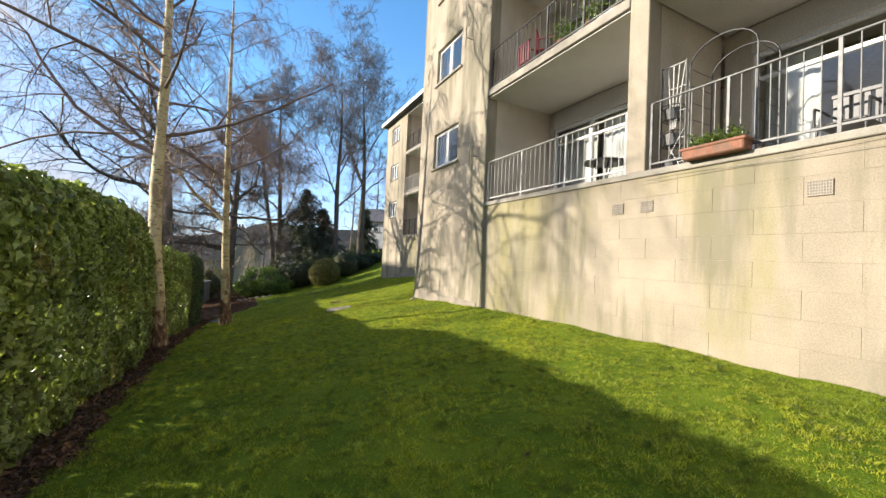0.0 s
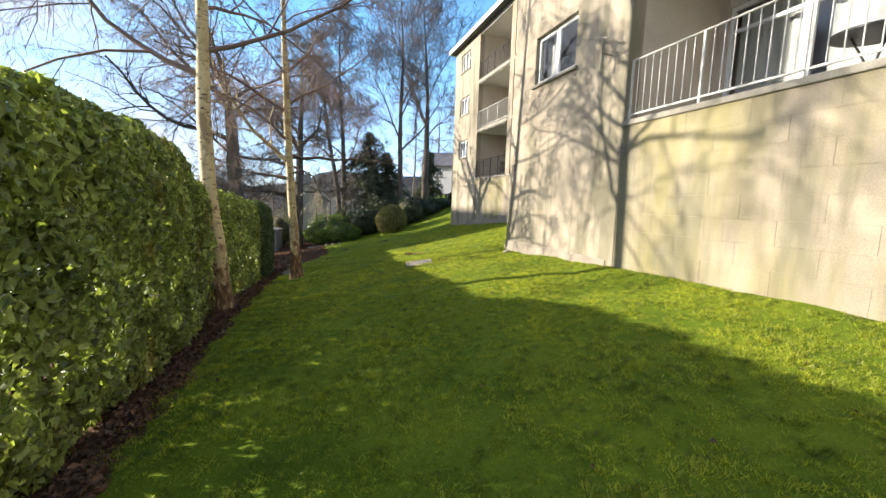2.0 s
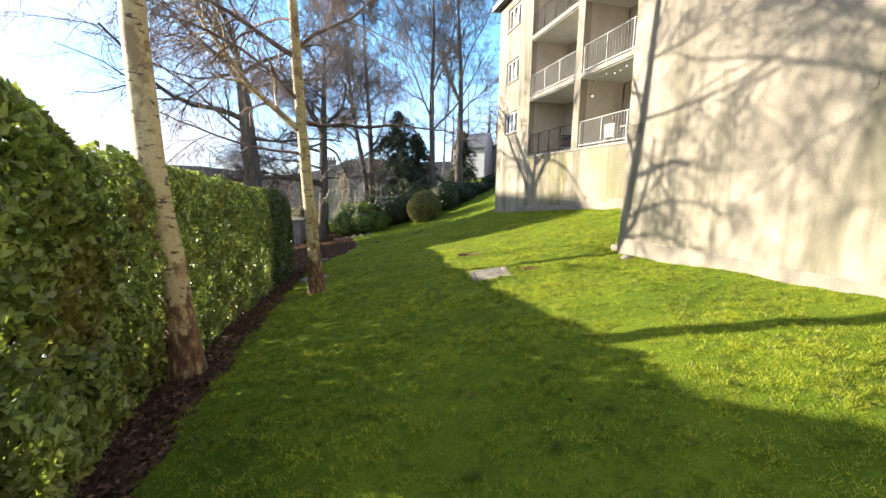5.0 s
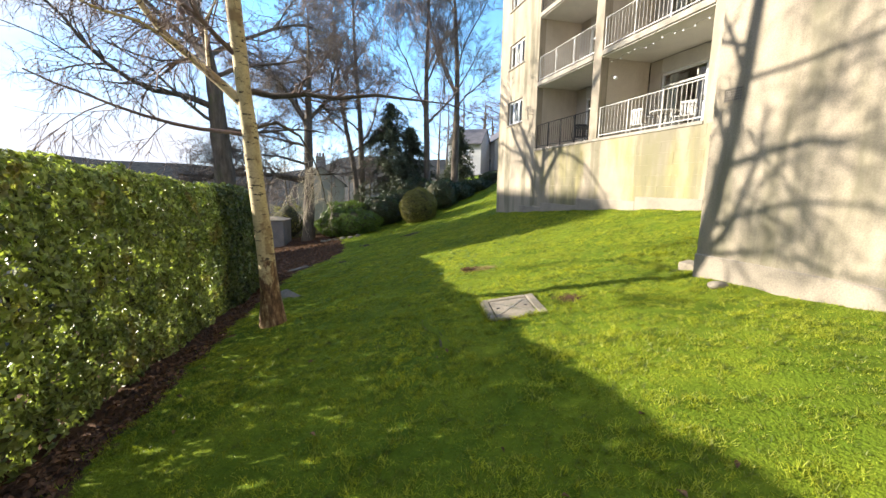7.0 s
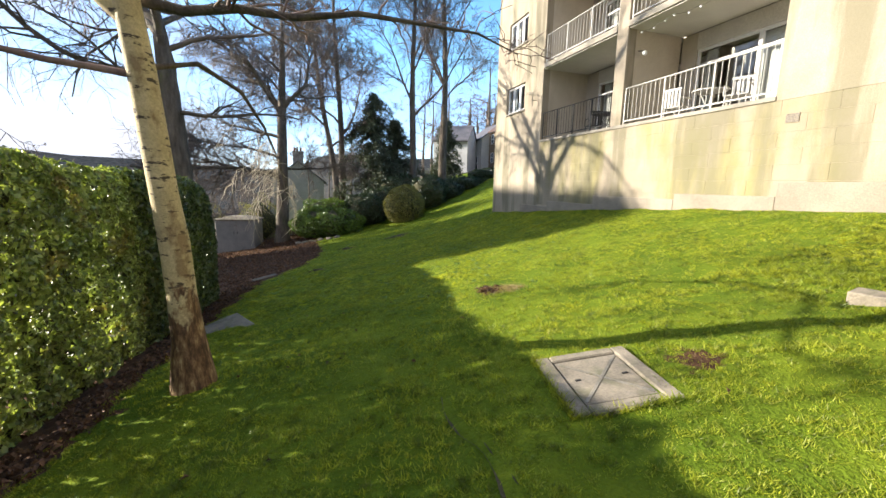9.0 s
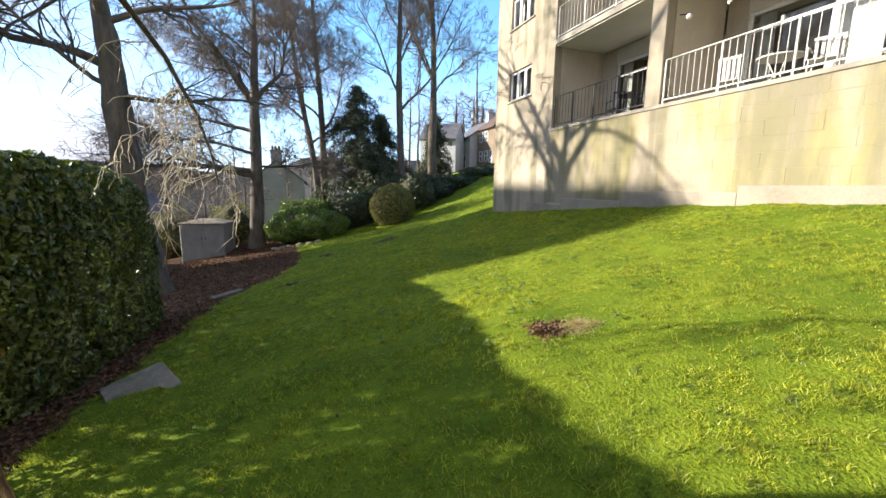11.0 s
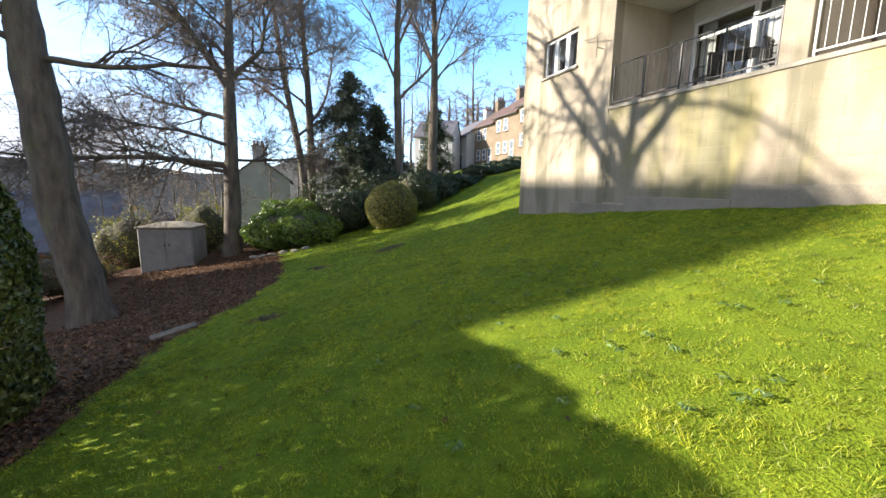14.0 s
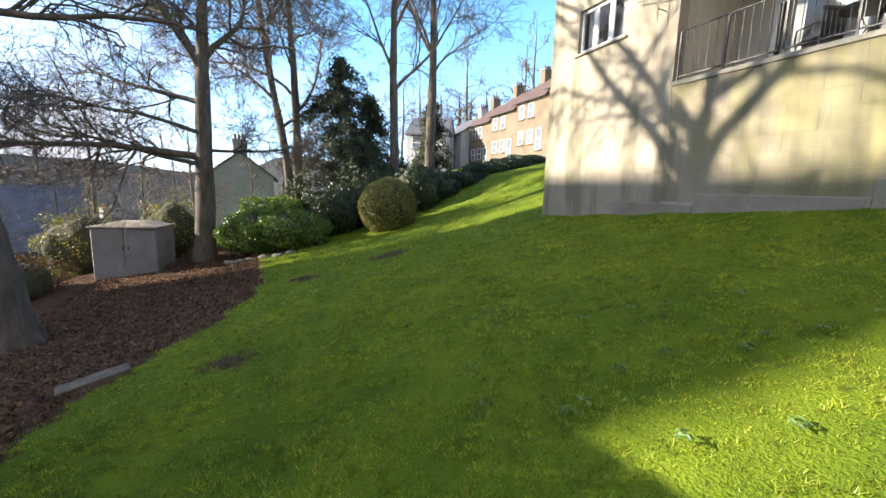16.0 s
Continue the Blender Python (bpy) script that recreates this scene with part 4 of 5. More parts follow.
def conifer(x, y, height, radius, seed, label):
    rng = np.random.RandomState(seed)
    z0 = float(ground_z(x, y))
    c = empty("conifer", x, y, z0, label, "tree")
    v, f = tubes([(np.stack((np.zeros(10), np.zeros(10), np.linspace(-0.3, height * 0.96, 10)), -1), np.linspace(0.24, 0.03, 10), 9)])
    link_mesh("trunk", mesh_np("trunk", v, f), M_BARK, c)
    lines, P, N = [], [], []
    for k in range(150):
        h = 0.06 + 0.93 * rng.rand() ** 0.9
        a = rng.uniform(0, 6.28)
        L = radius * (0.62 + 0.38 * math.sin(a * 2.0 + seed) * math.sin(h * 9 + a)) * (1 - h ** 2.6) * rng.uniform(0.35, 1.4) + 0.25
        s = np.linspace(0, 1, 7)
        d = np.array((math.cos(a), math.sin(a)))
        pts = np.stack((d[0] * L * s, d[1] * L * s, h * height + 0.35 * L * s - 0.75 * L * s ** 2.2), -1)
        pts += rng.normal(0, 0.04, pts.shape)
        lines.append((pts, np.linspace(0.035, 0.008, 7), 4))
        m = int(62 * L) + 22
        q = rng.rand(m) ** 0.7
        i = np.minimum((q * 6).astype(int), 5)
        B = pts[i] + (pts[i + 1] - pts[i]) * (q * 6 - i)[:, None]
        B += rng.normal(0, 1, (m, 3)) * np.array((0.16, 0.16, 0.12)) - np.array((0, 0, 0.14)) * rng.rand(m)[:, None]
        P.append(B)
        N.append(np.tile((d[0] * 0.4, d[1] * 0.4, 0.9), (m, 1)))
    v, f = tubes(lines)
    link_mesh("branchwork", mesh_np("branchwork", v, f), M_BARK, c)
    V, F = leaf_shape(np.concatenate(P), np.concatenate(N), 0.25, 0.3, rng, lean=0.7)
    tagged(link_mesh("crown", mesh_np("crown", V, F), M_CONIFER, c), "drooping dark green foliage", kind="stuff")
    return c


conifer(5.6, 43.2, 9.9, 4.6, 91, "dark green conifer with drooping branches between bare trees")
conifer(7.4, 43.6, 7.6, 3.4, 92, "smaller dark conifer beside the first")
conifer(12.9, 46.5, 6.5, 1.9, 93, "dark evergreen tree in front of the houses")


# ---- grass and fallen leaves ----
def rut_x(y):
    return 1.68 + 0.05 * np.sin((y - 12) * 4) + 0.28 * np.maximum(y - 12.6, 0) ** 2


def lawn(name, count, x0, x1, y0, y1, h, w, seed, label):
    rng = np.random.RandomState(seed)
    x, y = rng.uniform(x0, x1, count), rng.uniform(y0, y1, count)
    right = np.where(y < 12.26, 5.17, 9.26)
    keep = (x > bed_edge(y) + rng.normal(0.03, 0.06, count)) & ((x < right) | (y > 28.4))
    cu, cv = (x - 2.80) * 0.972 - (y - 12.75) * 0.233, (x - 2.80) * 0.233 + (y - 12.75) * 0.972      # along the sides of the inspection cover
    keep &= ~((np.abs(cu) < 0.33 + 0.02 * np.sin(y * 17)) & (np.abs(cv) < 0.385 + 0.02 * np.sin(x * 13)))
    for sx, sy, size in BARE:
        keep &= (x - sx) ** 2 + (y - sy) ** 2 > size ** 2 * 0.7 * rng.rand(count)
    keep &= np.abs(x - rut_x(y)) > 0.05 * ((y > 12.0) & (y < 13.2))
    x, y = x[keep], y[keep]
    n = len(x)
    patch = 0.75 + 0.3 * np.sin(x * 2.1 + y * 1.3) * np.sin(y * 2.7 - x * 1.1) + 0.2 * np.sin(x * 7 + 3 * np.sin(y * 5))
    z = ground_z(x, y) - 0.004
    clump = np.sin(x * 19 + 4 * np.sin(y * 7)) * np.sin(y * 23 + 3 * np.sin(x * 9)) + 0.6 * np.sin(x * 41 + y * 17) * np.sin(y * 37 - x * 13)
    thick = rng.rand(n) < np.clip(0.72 + 0.5 * clump, 0.2, 1)
    x, y, z, patch, clump = x[thick], y[thick], z[thick], patch[thick], clump[thick]
    n = len(x)
    H = h * rng.uniform(0.5, 1.3, n) * np.clip(patch + 0.5 * clump, 0.22, 1.6)
    a, t = rng.uniform(0, 6.28, n), rng.uniform(0, 6.28, n)
    lean = rng.uniform(0.3, 1.6, n) * H
    B = np.stack((x, y, z), -1)
    s = np.stack((np.cos(a) * w / 2, np.sin(a) * w / 2, np.zeros(n)), -1)
    tip = B + np.stack((np.cos(t) * lean, np.sin(t) * lean, H), -1)
    V = np.stack((B - s, B + s, tip), 1).reshape(-1, 3)
    ob = link_mesh(name, mesh_np(name, V, np.arange(3 * n).reshape(-1, 3)), M_GRASS)
    return tagged(ob, label, "grass", kind="stuff")


lawn("grass", 680000, -1.6, 5.3, 0.2, 14.0, 0.032, 0.0062, 101, "short mown winter grass near the path")
lawn("grass", 560000, -1.6, 9.3, 14.0, 27.0, 0.032, 0.007, 102, "short mown grass on the slope")
lawn("grass", 60000, 5.2, 9.3, 12.26, 14.0, 0.038, 0.010, 104, "short mown grass between the two blocks")
lawn("grass", 200000, 0.0, 18.0, 27.0, 43.0, 0.042, 0.02, 103, "short mown grass at the far end")


def litter(name, count, pick, size, seed, label):
    rng = np.random.RandomState(seed)
    x, y = pick(rng, count)
    P = np.stack((x, y, ground_z(x, y) + 0.012 + 0.02 * rng.rand(len(x))), -1)
    V, F = leaf_shape(P, np.tile((0.0, 0.0, 1.0), (len(x), 1)), size, 0.6, rng, fold=0.45, lean=0.45)
    return tagged(link_mesh(name, mesh_np(name, V, F), M_DEAD), label, "leaves", kind="stuff")


def under_hedge(rng, n):
    y = rng.uniform(1.5, 23, n)
    return bed_edge(y) - rng.rand(n) ** 1.5 * 0.45 + 0.08, y


def in_bed(rng, n):
    y = rng.uniform(20.5, 40.0, n)
    return bed_edge(y) - rng.rand(n) * 6.0, y


def on_lawn(rng, n):
    y = rng.uniform(2, 26, n)
    return bed_edge(y) + rng.rand(n) ** 2.2 * 5.0 + 0.1, y


litter("fallen_leaves", 5200, under_hedge, 0.06, 111, "brown fallen leaves on soil under the hedge")
litter("fallen_leaves", 16000, in_bed, 0.09, 112, "brown fallen leaves covering the tree bed")
litter("fallen_leaves", 170, on_lawn, 0.05, 113, "scattered brown leaves on the lawn")
litter("fallen_leaves", 95, lambda rng, n: (3.29 + rng.normal(0, 0.085, n), 15.78 + rng.normal(0, 0.08, n)), 0.075, 114, "heap of brown leaves in a hollow of the lawn")


def edge_tufts(seed):
    """Longer grass leaning over the sides of the inspection cover."""
    rng = np.random.RandomState(seed)
    n = 1500
    u, v = rng.uniform(-0.40, 0.40, n), rng.uniform(-0.43, 0.43, n)
    side = rng.rand(n)
    u, v = np.where(side < 0.4, -0.385 + rng.normal(0, 0.014, n), u), np.where(side < 0.4, v, np.where(side < 0.7, -0.41, 0.41) + rng.normal(0, 0.014, n))
    x, y = 2.80 + u * 0.972 + v * 0.233, 12.75 - u * 0.233 + v * 0.972
    a, t = rng.uniform(0, 6.28, n), rng.uniform(0, 6.28, n)
    h = rng.uniform(0.03, 0.075, n)
    B = np.stack((x, y, ground_z(x, y)), -1)
    s = np.stack((np.cos(a), np.sin(a), np.zeros(n)), -1) * 0.0035
    tip = B + np.stack((np.cos(t) * h * 0.8, np.sin(t) * h * 0.8, h), -1)
    return tagged(link_mesh("grass", mesh_np("grass", np.stack((B - s, B + s, tip), 1).reshape(-1, 3), np.arange(3 * n).reshape(-1, 3)), M_GRASS), "longer grass round the inspection cover", "grass", kind="stuff")


edge_tufts(105)


# ---- things on the lawn and beyond ----
def inspection_cover():
    z = float(ground_z(2.80, 12.75)) + 0.026
    t = empty("inspection_cover", 2.80, 12.75, z, "square inspection cover in an old concrete surround sunk in the lawn", "manhole cover")
    t.matrix_basis = pose(2.80, 12.75, z, 0.5, -8.5, -13.5)
    bm = bmesh.new()
    for lo, hi in (((-0.38, -0.405, -0.12), (-0.265, 0.405, 0.02)), ((0.265, -0.405, -0.12), (0.38, 0.405, 0.02)), ((-0.265, -0.405, -0.12), (0.265, -0.31, 0.02)), ((-0.265, 0.31, -0.12), (0.265, 0.405, 0.02))):
        add_box(bm, lo, hi, 0.012)
    part("surround", bm, M_SLABSTONE, t, "mossy concrete surround")
    part("cover", add_box(bmesh.new(), (-0.255, -0.30, -0.1), (0.255, 0.30, 0.008), 0.006), M_SLABSTONE, t, "worn concrete-filled cover")
    for turn in (49, -49):
        part("rib", add_box(bmesh.new(), (-0.36, -0.012, 0.004), (0.36, 0.012, 0.0115)), M_IRON, t).matrix_basis = pose(0, 0, 0.001 * (turn > 0), 0, 0, turn)
    for x in (-0.18, 0.18):
        part("lifting_eye", add_box(bmesh.new(), (x - 0.02, -0.008, 0.0085), (x + 0.02, 0.008, 0.016)), M_BLACK, t)


inspection_cover()


def stone_slab(x, y, l, w, turn, label, tilt=8, high=0.07, material=None):
    z = float(ground_z(x, y))
    t = part("stone_slab", add_box(bmesh.new(), (-l / 2, -w / 2, -0.08), (l / 2, w / 2, high), 0.012), material or M_SLABSTONE, None)
    t.matrix_basis = pose(x, y, z, 0, -tilt, turn)
    return tagged(t, label, "slab")


stone_slab(-0.62, 17.66, 0.62, 0.82, 28, "low concrete slab at the edge of the lawn", 13, 0.035)
stone_slab(-0.80, 24.74, 0.78, 0.27, 20, "long stone block at the edge of the leaf bed", 9, 0.11, M_OLDSTONE)


def kiosk():
    x, y = -3.7, 38.4
    z = float(ground_z(x, y)) + 0.16
    t = empty("utility_kiosk", x, y, z, "pale grey fibreglass utility kiosk with a shallow lid beside a tree", "kiosk")
    t.matrix_basis = pose(x, y, z, 0, 0, -12)
    part("body", add_box(bmesh.new(), (-1.15, -0.8, -0.45), (1.15, 0.8, 1.65), 0.04), M_KIOSK, t)
    bm = add_box(bmesh.new(), (-1.22, -0.88, 1.65), (1.22, 0.88, 1.74), 0.03)
    bmesh.ops.create_cone(bm, cap_ends=True, segments=4, radius1=1.2, radius2=0.5, depth=0.16, matrix=Matrix.Translation((0, 0, 1.82)) @ Matrix.Diagonal((1.35, 0.9, 1, 1)) @ Matrix.Rotation(radians(45), 4, "Z"))
    part("lid", bm, M_SLABSTONE, t, "pale weathered lid")
    for k in (-1, 0):
        d = part("door", add_box(bmesh.new(), (0.02 + k * 1.12, -0.822, 0.12), (1.1 + k * 1.12, -0.803, 1.55), 0.006), M_KIOSK, t)
        part("handle", add_box(bmesh.new(), (0.14 + k * 0.2, -0.85, 0.8), (0.18 + k * 0.2, -0.824, 0.95), 0.005), M_BLACK, d)


kiosk()


def fence(x0, y0, x1, y1, h, label):
    z = min(float(ground_z(x0, y0)), float(ground_z(x1, y1)))
    f = empty("timber_fence", x0, y0, z, label, "fence")
    n = int(math.hypot(x1 - x0, y1 - y0) / 0.15)
    a = math.atan2(y1 - y0, x1 - x0)
    board = bpy.data.meshes.new("board")
    bm = add_box(bmesh.new(), (-0.068, -0.01, -0.5), (0.068, 0.01, h))
    bm.to_mesh(board)
    bm.free()
    for k in range(n):
        s = (k + 0.5) / n
        x, y = x0 + (x1 - x0) * s, y0 + (y1 - y0) * s
        link_mesh("board", board, M_FENCE, f).matrix_basis = pose(x - x0, y - y0, float(ground_z(x, y)) - z, 0, 0, math.degrees(a))
    L = math.hypot(x1 - x0, y1 - y0)
    for hz in (0.3, h - 0.25):
        r = part("rail", add_box(bmesh.new(), (0, 0.012, hz - 0.04), (L, 0.05, hz + 0.04)), M_FENCE, f)
        r.matrix_basis = pose(0, 0, 0, 0, 0, math.degrees(a))


fence(-2.6, 41.0, 3.0, 43.5, 1.2, "low brown timber fence behind the bed")


def house(name, label, x, y, z, wide, deep, eaves, ridge, turn, wall, roof, rows, chimneys=(), group=""):
    """A gabled house, its front along local -y, its ridge along local x, windows at (x, z, w, h)."""
    h = empty(name, x, y, z, label, "house", group)
    h.matrix_basis = pose(x, y, z, 0, 0, turn)
    bm = bmesh.new()
    vs = [bm.verts.new(p) for p in ((0, 0, -3), (wide, 0, -3), (wide, deep, -3), (0, deep, -3), (0, 0, eaves), (wide, 0, eaves), (wide, deep, eaves), (0, deep, eaves), (0, deep / 2, ridge), (wide, deep / 2, ridge))]
    for q in ((0, 1, 5, 4), (2, 3, 7, 6), (0, 4, 8, 7, 3), (1, 2, 6, 9, 5), (4, 5, 9, 8), (6, 7, 8, 9)):
        bm.faces.new([vs[k] for k in q])
    bmesh.ops.recalc_face_normals(bm, faces=bm.faces)
    part("wall", bm, wall, h)
    s = (ridge - eaves) / (deep / 2)
    bm = bmesh.new()
    for y0, y1, za, zb in ((-0.3, deep / 2, eaves - 0.3 * s, ridge), (deep + 0.3, deep / 2, eaves - 0.3 * s, ridge)):
        q = [(-0.15, y0, za + 0.03), (wide + 0.15, y0, za + 0.03), (wide + 0.15, y1, zb + 0.03), (-0.15, y1, zb + 0.03)]
        lo = [bm.verts.new(p) for p in q]
        hi = [bm.verts.new((a, b, c + 0.14)) for a, b, c in q]
        bm.faces.new(lo), bm.faces.new(hi)
        for k in range(4):
            bm.faces.new((lo[k], lo[(k + 1) % 4], hi[(k + 1) % 4], hi[k]))
    bmesh.ops.recalc_face_normals(bm, faces=bm.faces)
    part("roof", bm, roof, h)
    part("gutter", add_box(bmesh.new(), (-0.1, -0.42, eaves - 0.3 * s - 0.08), (wide + 0.1, -0.30, eaves - 0.3 * s + 0.02), 0.02), M_BLACK, h)
    for wx, wz, ww, wh in rows:
        w = new("window")
        w.parent, w.location = h, (wx, 0, wz)
        f = 0.06
        bm = bmesh.new()
        for lo, hi in (((0, -0.05, 0), (f, 0.03, wh)), ((ww - f, -0.05, 0), (ww, 0.03, wh)), ((f, -0.05, 0), (ww - f, 0.03, f)), ((f, -0.05, wh - f), (ww - f, 0.03, wh)), ((f, -0.045, wh * 0.5 - 0.04), (ww - f, 0.03, wh * 0.5 + 0.04))):
            add_box(bm, lo, hi)
        part("frame", bm, M_WHITE, w)
        part("pane", add_box(bmesh.new(), (f, -0.02, f), (ww - f, -0.01, wh - f)), M_DARKGLASS, w)
        part("sill", add_box(bmesh.new(), (-0.1, -0.14, -0.1), (ww + 0.1, 0.0, 0.0)), M_STONE, w)
    for cx in chimneys:
        c = part("chimney", add_box(bmesh.new(), (cx, deep / 2 - 0.55, ridge - 0.6), (cx + 0.75, deep / 2 + 0.55, ridge + 1.1), 0.03), wall, h)
        part("cap", add_box(bmesh.new(), (cx - 0.08, deep / 2 - 0.63, ridge + 1.1), (cx + 0.83, deep / 2 + 0.63, ridge + 1.22)), M_CONC, c)
        for k in (-0.3, 0.05, 0.35):
            bm = bmesh.new()
            bmesh.ops.create_cone(bm, cap_ends=True, segments=8, radius1=0.13, radius2=0.10, depth=0.45, matrix=Matrix.Translation((cx + 0.37, deep / 2 + k, ridge + 1.44)))
            part("chimney_pot", bm, M_TERRA, c)
    return h


M_DARKGLASS = mat("distant_window_glass", (0.10, 0.12, 0.15), (0.20, 0.23, 0.27), 0.8, 9, 0.08, 0)
TERRACE = [(0.7, 0.6, 0.95, 1.4), (2.3, 0.6, 0.95, 1.4), (0.7, 3.2, 0.95, 1.4), (2.3, 3.2, 0.95, 1.4), (3.75, -0.1, 0.9, 2.1)]
for k, (y, z) in enumerate(((65.5, 4.0), (60.3, 4.5), (55.1, 5.0), (49.9, 5.5))):
    house("terraced_house", "two-storey tan stone terraced house with a brown tiled roof", 26.0, y, z, 5.2, 7.0, 5.1, 7.6, -90, M_STONE, M_TILE, TERRACE, (0.0,), "terrace up the hill")
house("white_house", "white rendered house at the end of the terrace", 25.0, 72.0, 3.6, 6.0, 7.0, 4.6, 7.0, -90, M_PAINT, M_SLATE, TERRACE, (5.0,))
house("white_house", "white rendered house seen between the trees", 17.5, 66.0, 2.5, 5.0, 6.0, 5.0, 7.2, -35, M_PAINT, M_SLATE, TERRACE[:4])
house("gabled_house", "grey rendered house with a dark slate roof in the valley", 2.0, 56.5, -4.0, 9.0, 5.2, 5.3, 7.3, 90, M_GREYRENDER, M_SLATE, TERRACE[:4], (1.0,))
house("gabled_house", "house with a long slate roof below the garden", -16.0, 42.0, -6.5, 9.0, 8.0, 3.6, 6.6, 20, M_STONE, M_SLATE, TERRACE[:4])
house("gabled_house", "distant house down the hill", -14.0, 66.0, -11.0, 9.0, 7.0, 5.0, 7.6, 35, M_GREYRENDER, M_TILE, TERRACE[:4], (2.0,))
# an unseen block added down the slope, its form set by the shadow on the lawn
def neighbour():
    x0, x1, y0, y1, lo, mid, hi, inset = -34.0, -31.0, 35.3, 47.3, -12.0, 13.0, 16.35, 1.4
    b = empty("neighbouring_block", x1, y0, lo, "unseen block with a slanted top, added to cast the shadow on lawn and wall", "building")
    box("wall", (x0, y0, lo), (x1, y1, mid), M_WALL, b)
    o = b.location
    bm = bmesh.new()
    a = [bm.verts.new(Vector(p) - o) for p in ((x0, y0, mid), (x1, y0, mid), (x1, y1, mid), (x0, y1, mid), (x0, y0 + inset, hi), (x1, y0 + inset, hi), (x1, y1, hi), (x0, y1, hi))]
    for q in ((0, 1, 5, 4), (1, 2, 6, 5), (2, 3, 7, 6), (3, 0, 4, 7), (4, 5, 6, 7)):
        bm.faces.new([a[k] for k in q])
    bmesh.ops.recalc_face_normals(bm, faces=bm.faces)
    part("roof", bm, M_SLATE, b)


neighbour()


# ---- stone blocks, plinths and fittings of the flats ----
def ashlar(parent, X, y0, y1, z_top, courses, length=0.9, height=0.3, low=None):
    """Courses of stone blocks in stretcher bond on the lower wall, one object a block, sharing two meshes."""
    made = {}
    for c in range(courses):
        z = z_top - (c + 1) * height
        y = y0 - (0.5 * length if c % 2 else 0.0)
        while y < y1 - 0.05:
            a, b = max(y, y0), min(y + length, y1)
            y += length
            if b - a < 0.08 or (low and z + height < low(a)):
                continue
            key = round(b - a, 2)
            if key not in made:
                bm = add_box(bmesh.new(), (0, 0.0015, 0.0015), (0.02, b - a - 0.0015, height - 0.0015), 0.0012)
                made[key] = bpy.data.meshes.new("stone_block")
                bm.to_mesh(made[key])
                bm.free()
            ob = link_mesh("stone_block", made[key], M_BLOCK, parent)
            ob.location = Vector((X + 0.008 + 0.001 * math.sin(a * 9 + c * 5), a, z)) - parent.location


for bld, X, segs in ((block_a, 5.19, ((8.3, 12.26, 0.55),)), (block_b, 9.28, ((12.32, 15.78, 1.40), (15.78, 18.04, 1.12), (18.04, 21.0, 0.98), (21.0, 23.6, 0.70), (23.6, 25.6, 0.48)))):
    for a, b, z in segs:
        box("plinth", (X - 0.022, a, -1.5), (X + 0.1, b - 0.004, z), M_PLINTH, bld, "rough grey plinth course", 0.012)


def tube_part(name, lines, material, parent, label=""):
    v, f = tubes(lines)
    me = mesh_np(name, v, f)
    me.polygons.foreach_set("use_smooth", np.ones(len(f), bool))
    return link_mesh(name, me, material, parent, label)


def straight(a, b, r, sides=6):
    return ([a, tuple((p + q) / 2 for p, q in zip(a, b)), b], [r, r, r], sides)


def tv_aerial(x, y, z, boom, tilt, n, size, label):
    """A wall bracket, a boom along y and n cross elements."""
    t = empty("tv_aerial", x, y, z, label, "aerial")
    tube_part("bracket", [straight((0.0, 0, 0), (-0.22, 0, 0), 0.012), straight((-0.22, 0, -0.25), (-0.22, 0, 0.3), 0.014)], M_IRON, t)
    d = Vector((0.15, math.cos(radians(tilt)), math.sin(radians(tilt)))).normalized()
    o = Vector((-0.25, -0.2, 0.2))
    tube_part("boom", [straight(tuple(o), tuple(o + d * boom), 0.011)], M_IRON, t)
    for k in range(n):
        q = o + d * boom * (k + 0.5) / n
        L = size * (1 - 0.4 * k / n)
        tube_part("element", [straight(tuple(q + Vector((-0.5 * L, 0, -0.86 * L)) * 0.5), tuple(q + Vector((0.5 * L, 0, 0.86 * L)) * 0.5), 0.005, 5)], M_IRON, t)


tv_aerial(5.19, 8.55, 4.25, 0.75, 18, 6, 0.2, "small grey aerial on a wall bracket beside the lower window")
tv_aerial(5.19, 9.0, 7.5, 1.2, 60, 8, 0.4, "large grey television aerial on the wall above")
tv_aerial(9.28, 24.7, 4.55, 0.9, 12, 8, 0.28, "grey television aerial on the corner of the wall")


def cable(points, label):
    t = tube_part("cable", [(points, [0.003] * len(points), 5)], M_CONC, None)
    return tagged(t, label, "cable")


cable([(5.16, -3.0 + 0.4 * k, 2.88 + 0.02 * math.sin(k * 1.3)) for k in range(18)], "thin white cable clipped along the wall under the coping")
cable([(5.16, -3.0 + 0.4 * k, 2.84 + 0.015 * math.sin(k * 0.9 + 1)) for k in range(18)], "second white cable sagging along the wall")


def planter():
    t = empty("window_box", 5.19, 2.8, 3.02, "terracotta window box with green plants on the balcony coping", "planter")
    part("trough", add_box(bmesh.new(), (-0.16, -0.36, 0.0), (0.04, 0.36, 0.13), 0.015), M_TERRA, t)
    part("rim", add_box(bmesh.new(), (-0.175, -0.385, 0.11), (0.052, 0.385, 0.15), 0.012), M_TERRA, t)
    rng = np.random.RandomState(5)
    P = np.stack((rng.normal(-0.06, 0.05, 500), rng.uniform(-0.32, 0.3, 500), 0.18 + np.abs(rng.normal(0, 0.06, 500))), -1)
    V, F = leaf_shape(P, rng.normal(0, 1, (500, 3)) + np.array((0, 0, 1)), 0.05, 0.4, rng)
    tagged(link_mesh("plants", mesh_np("plants", V, F), M_LAUREL, t), "low green bedding plants", kind="stuff")


planter()


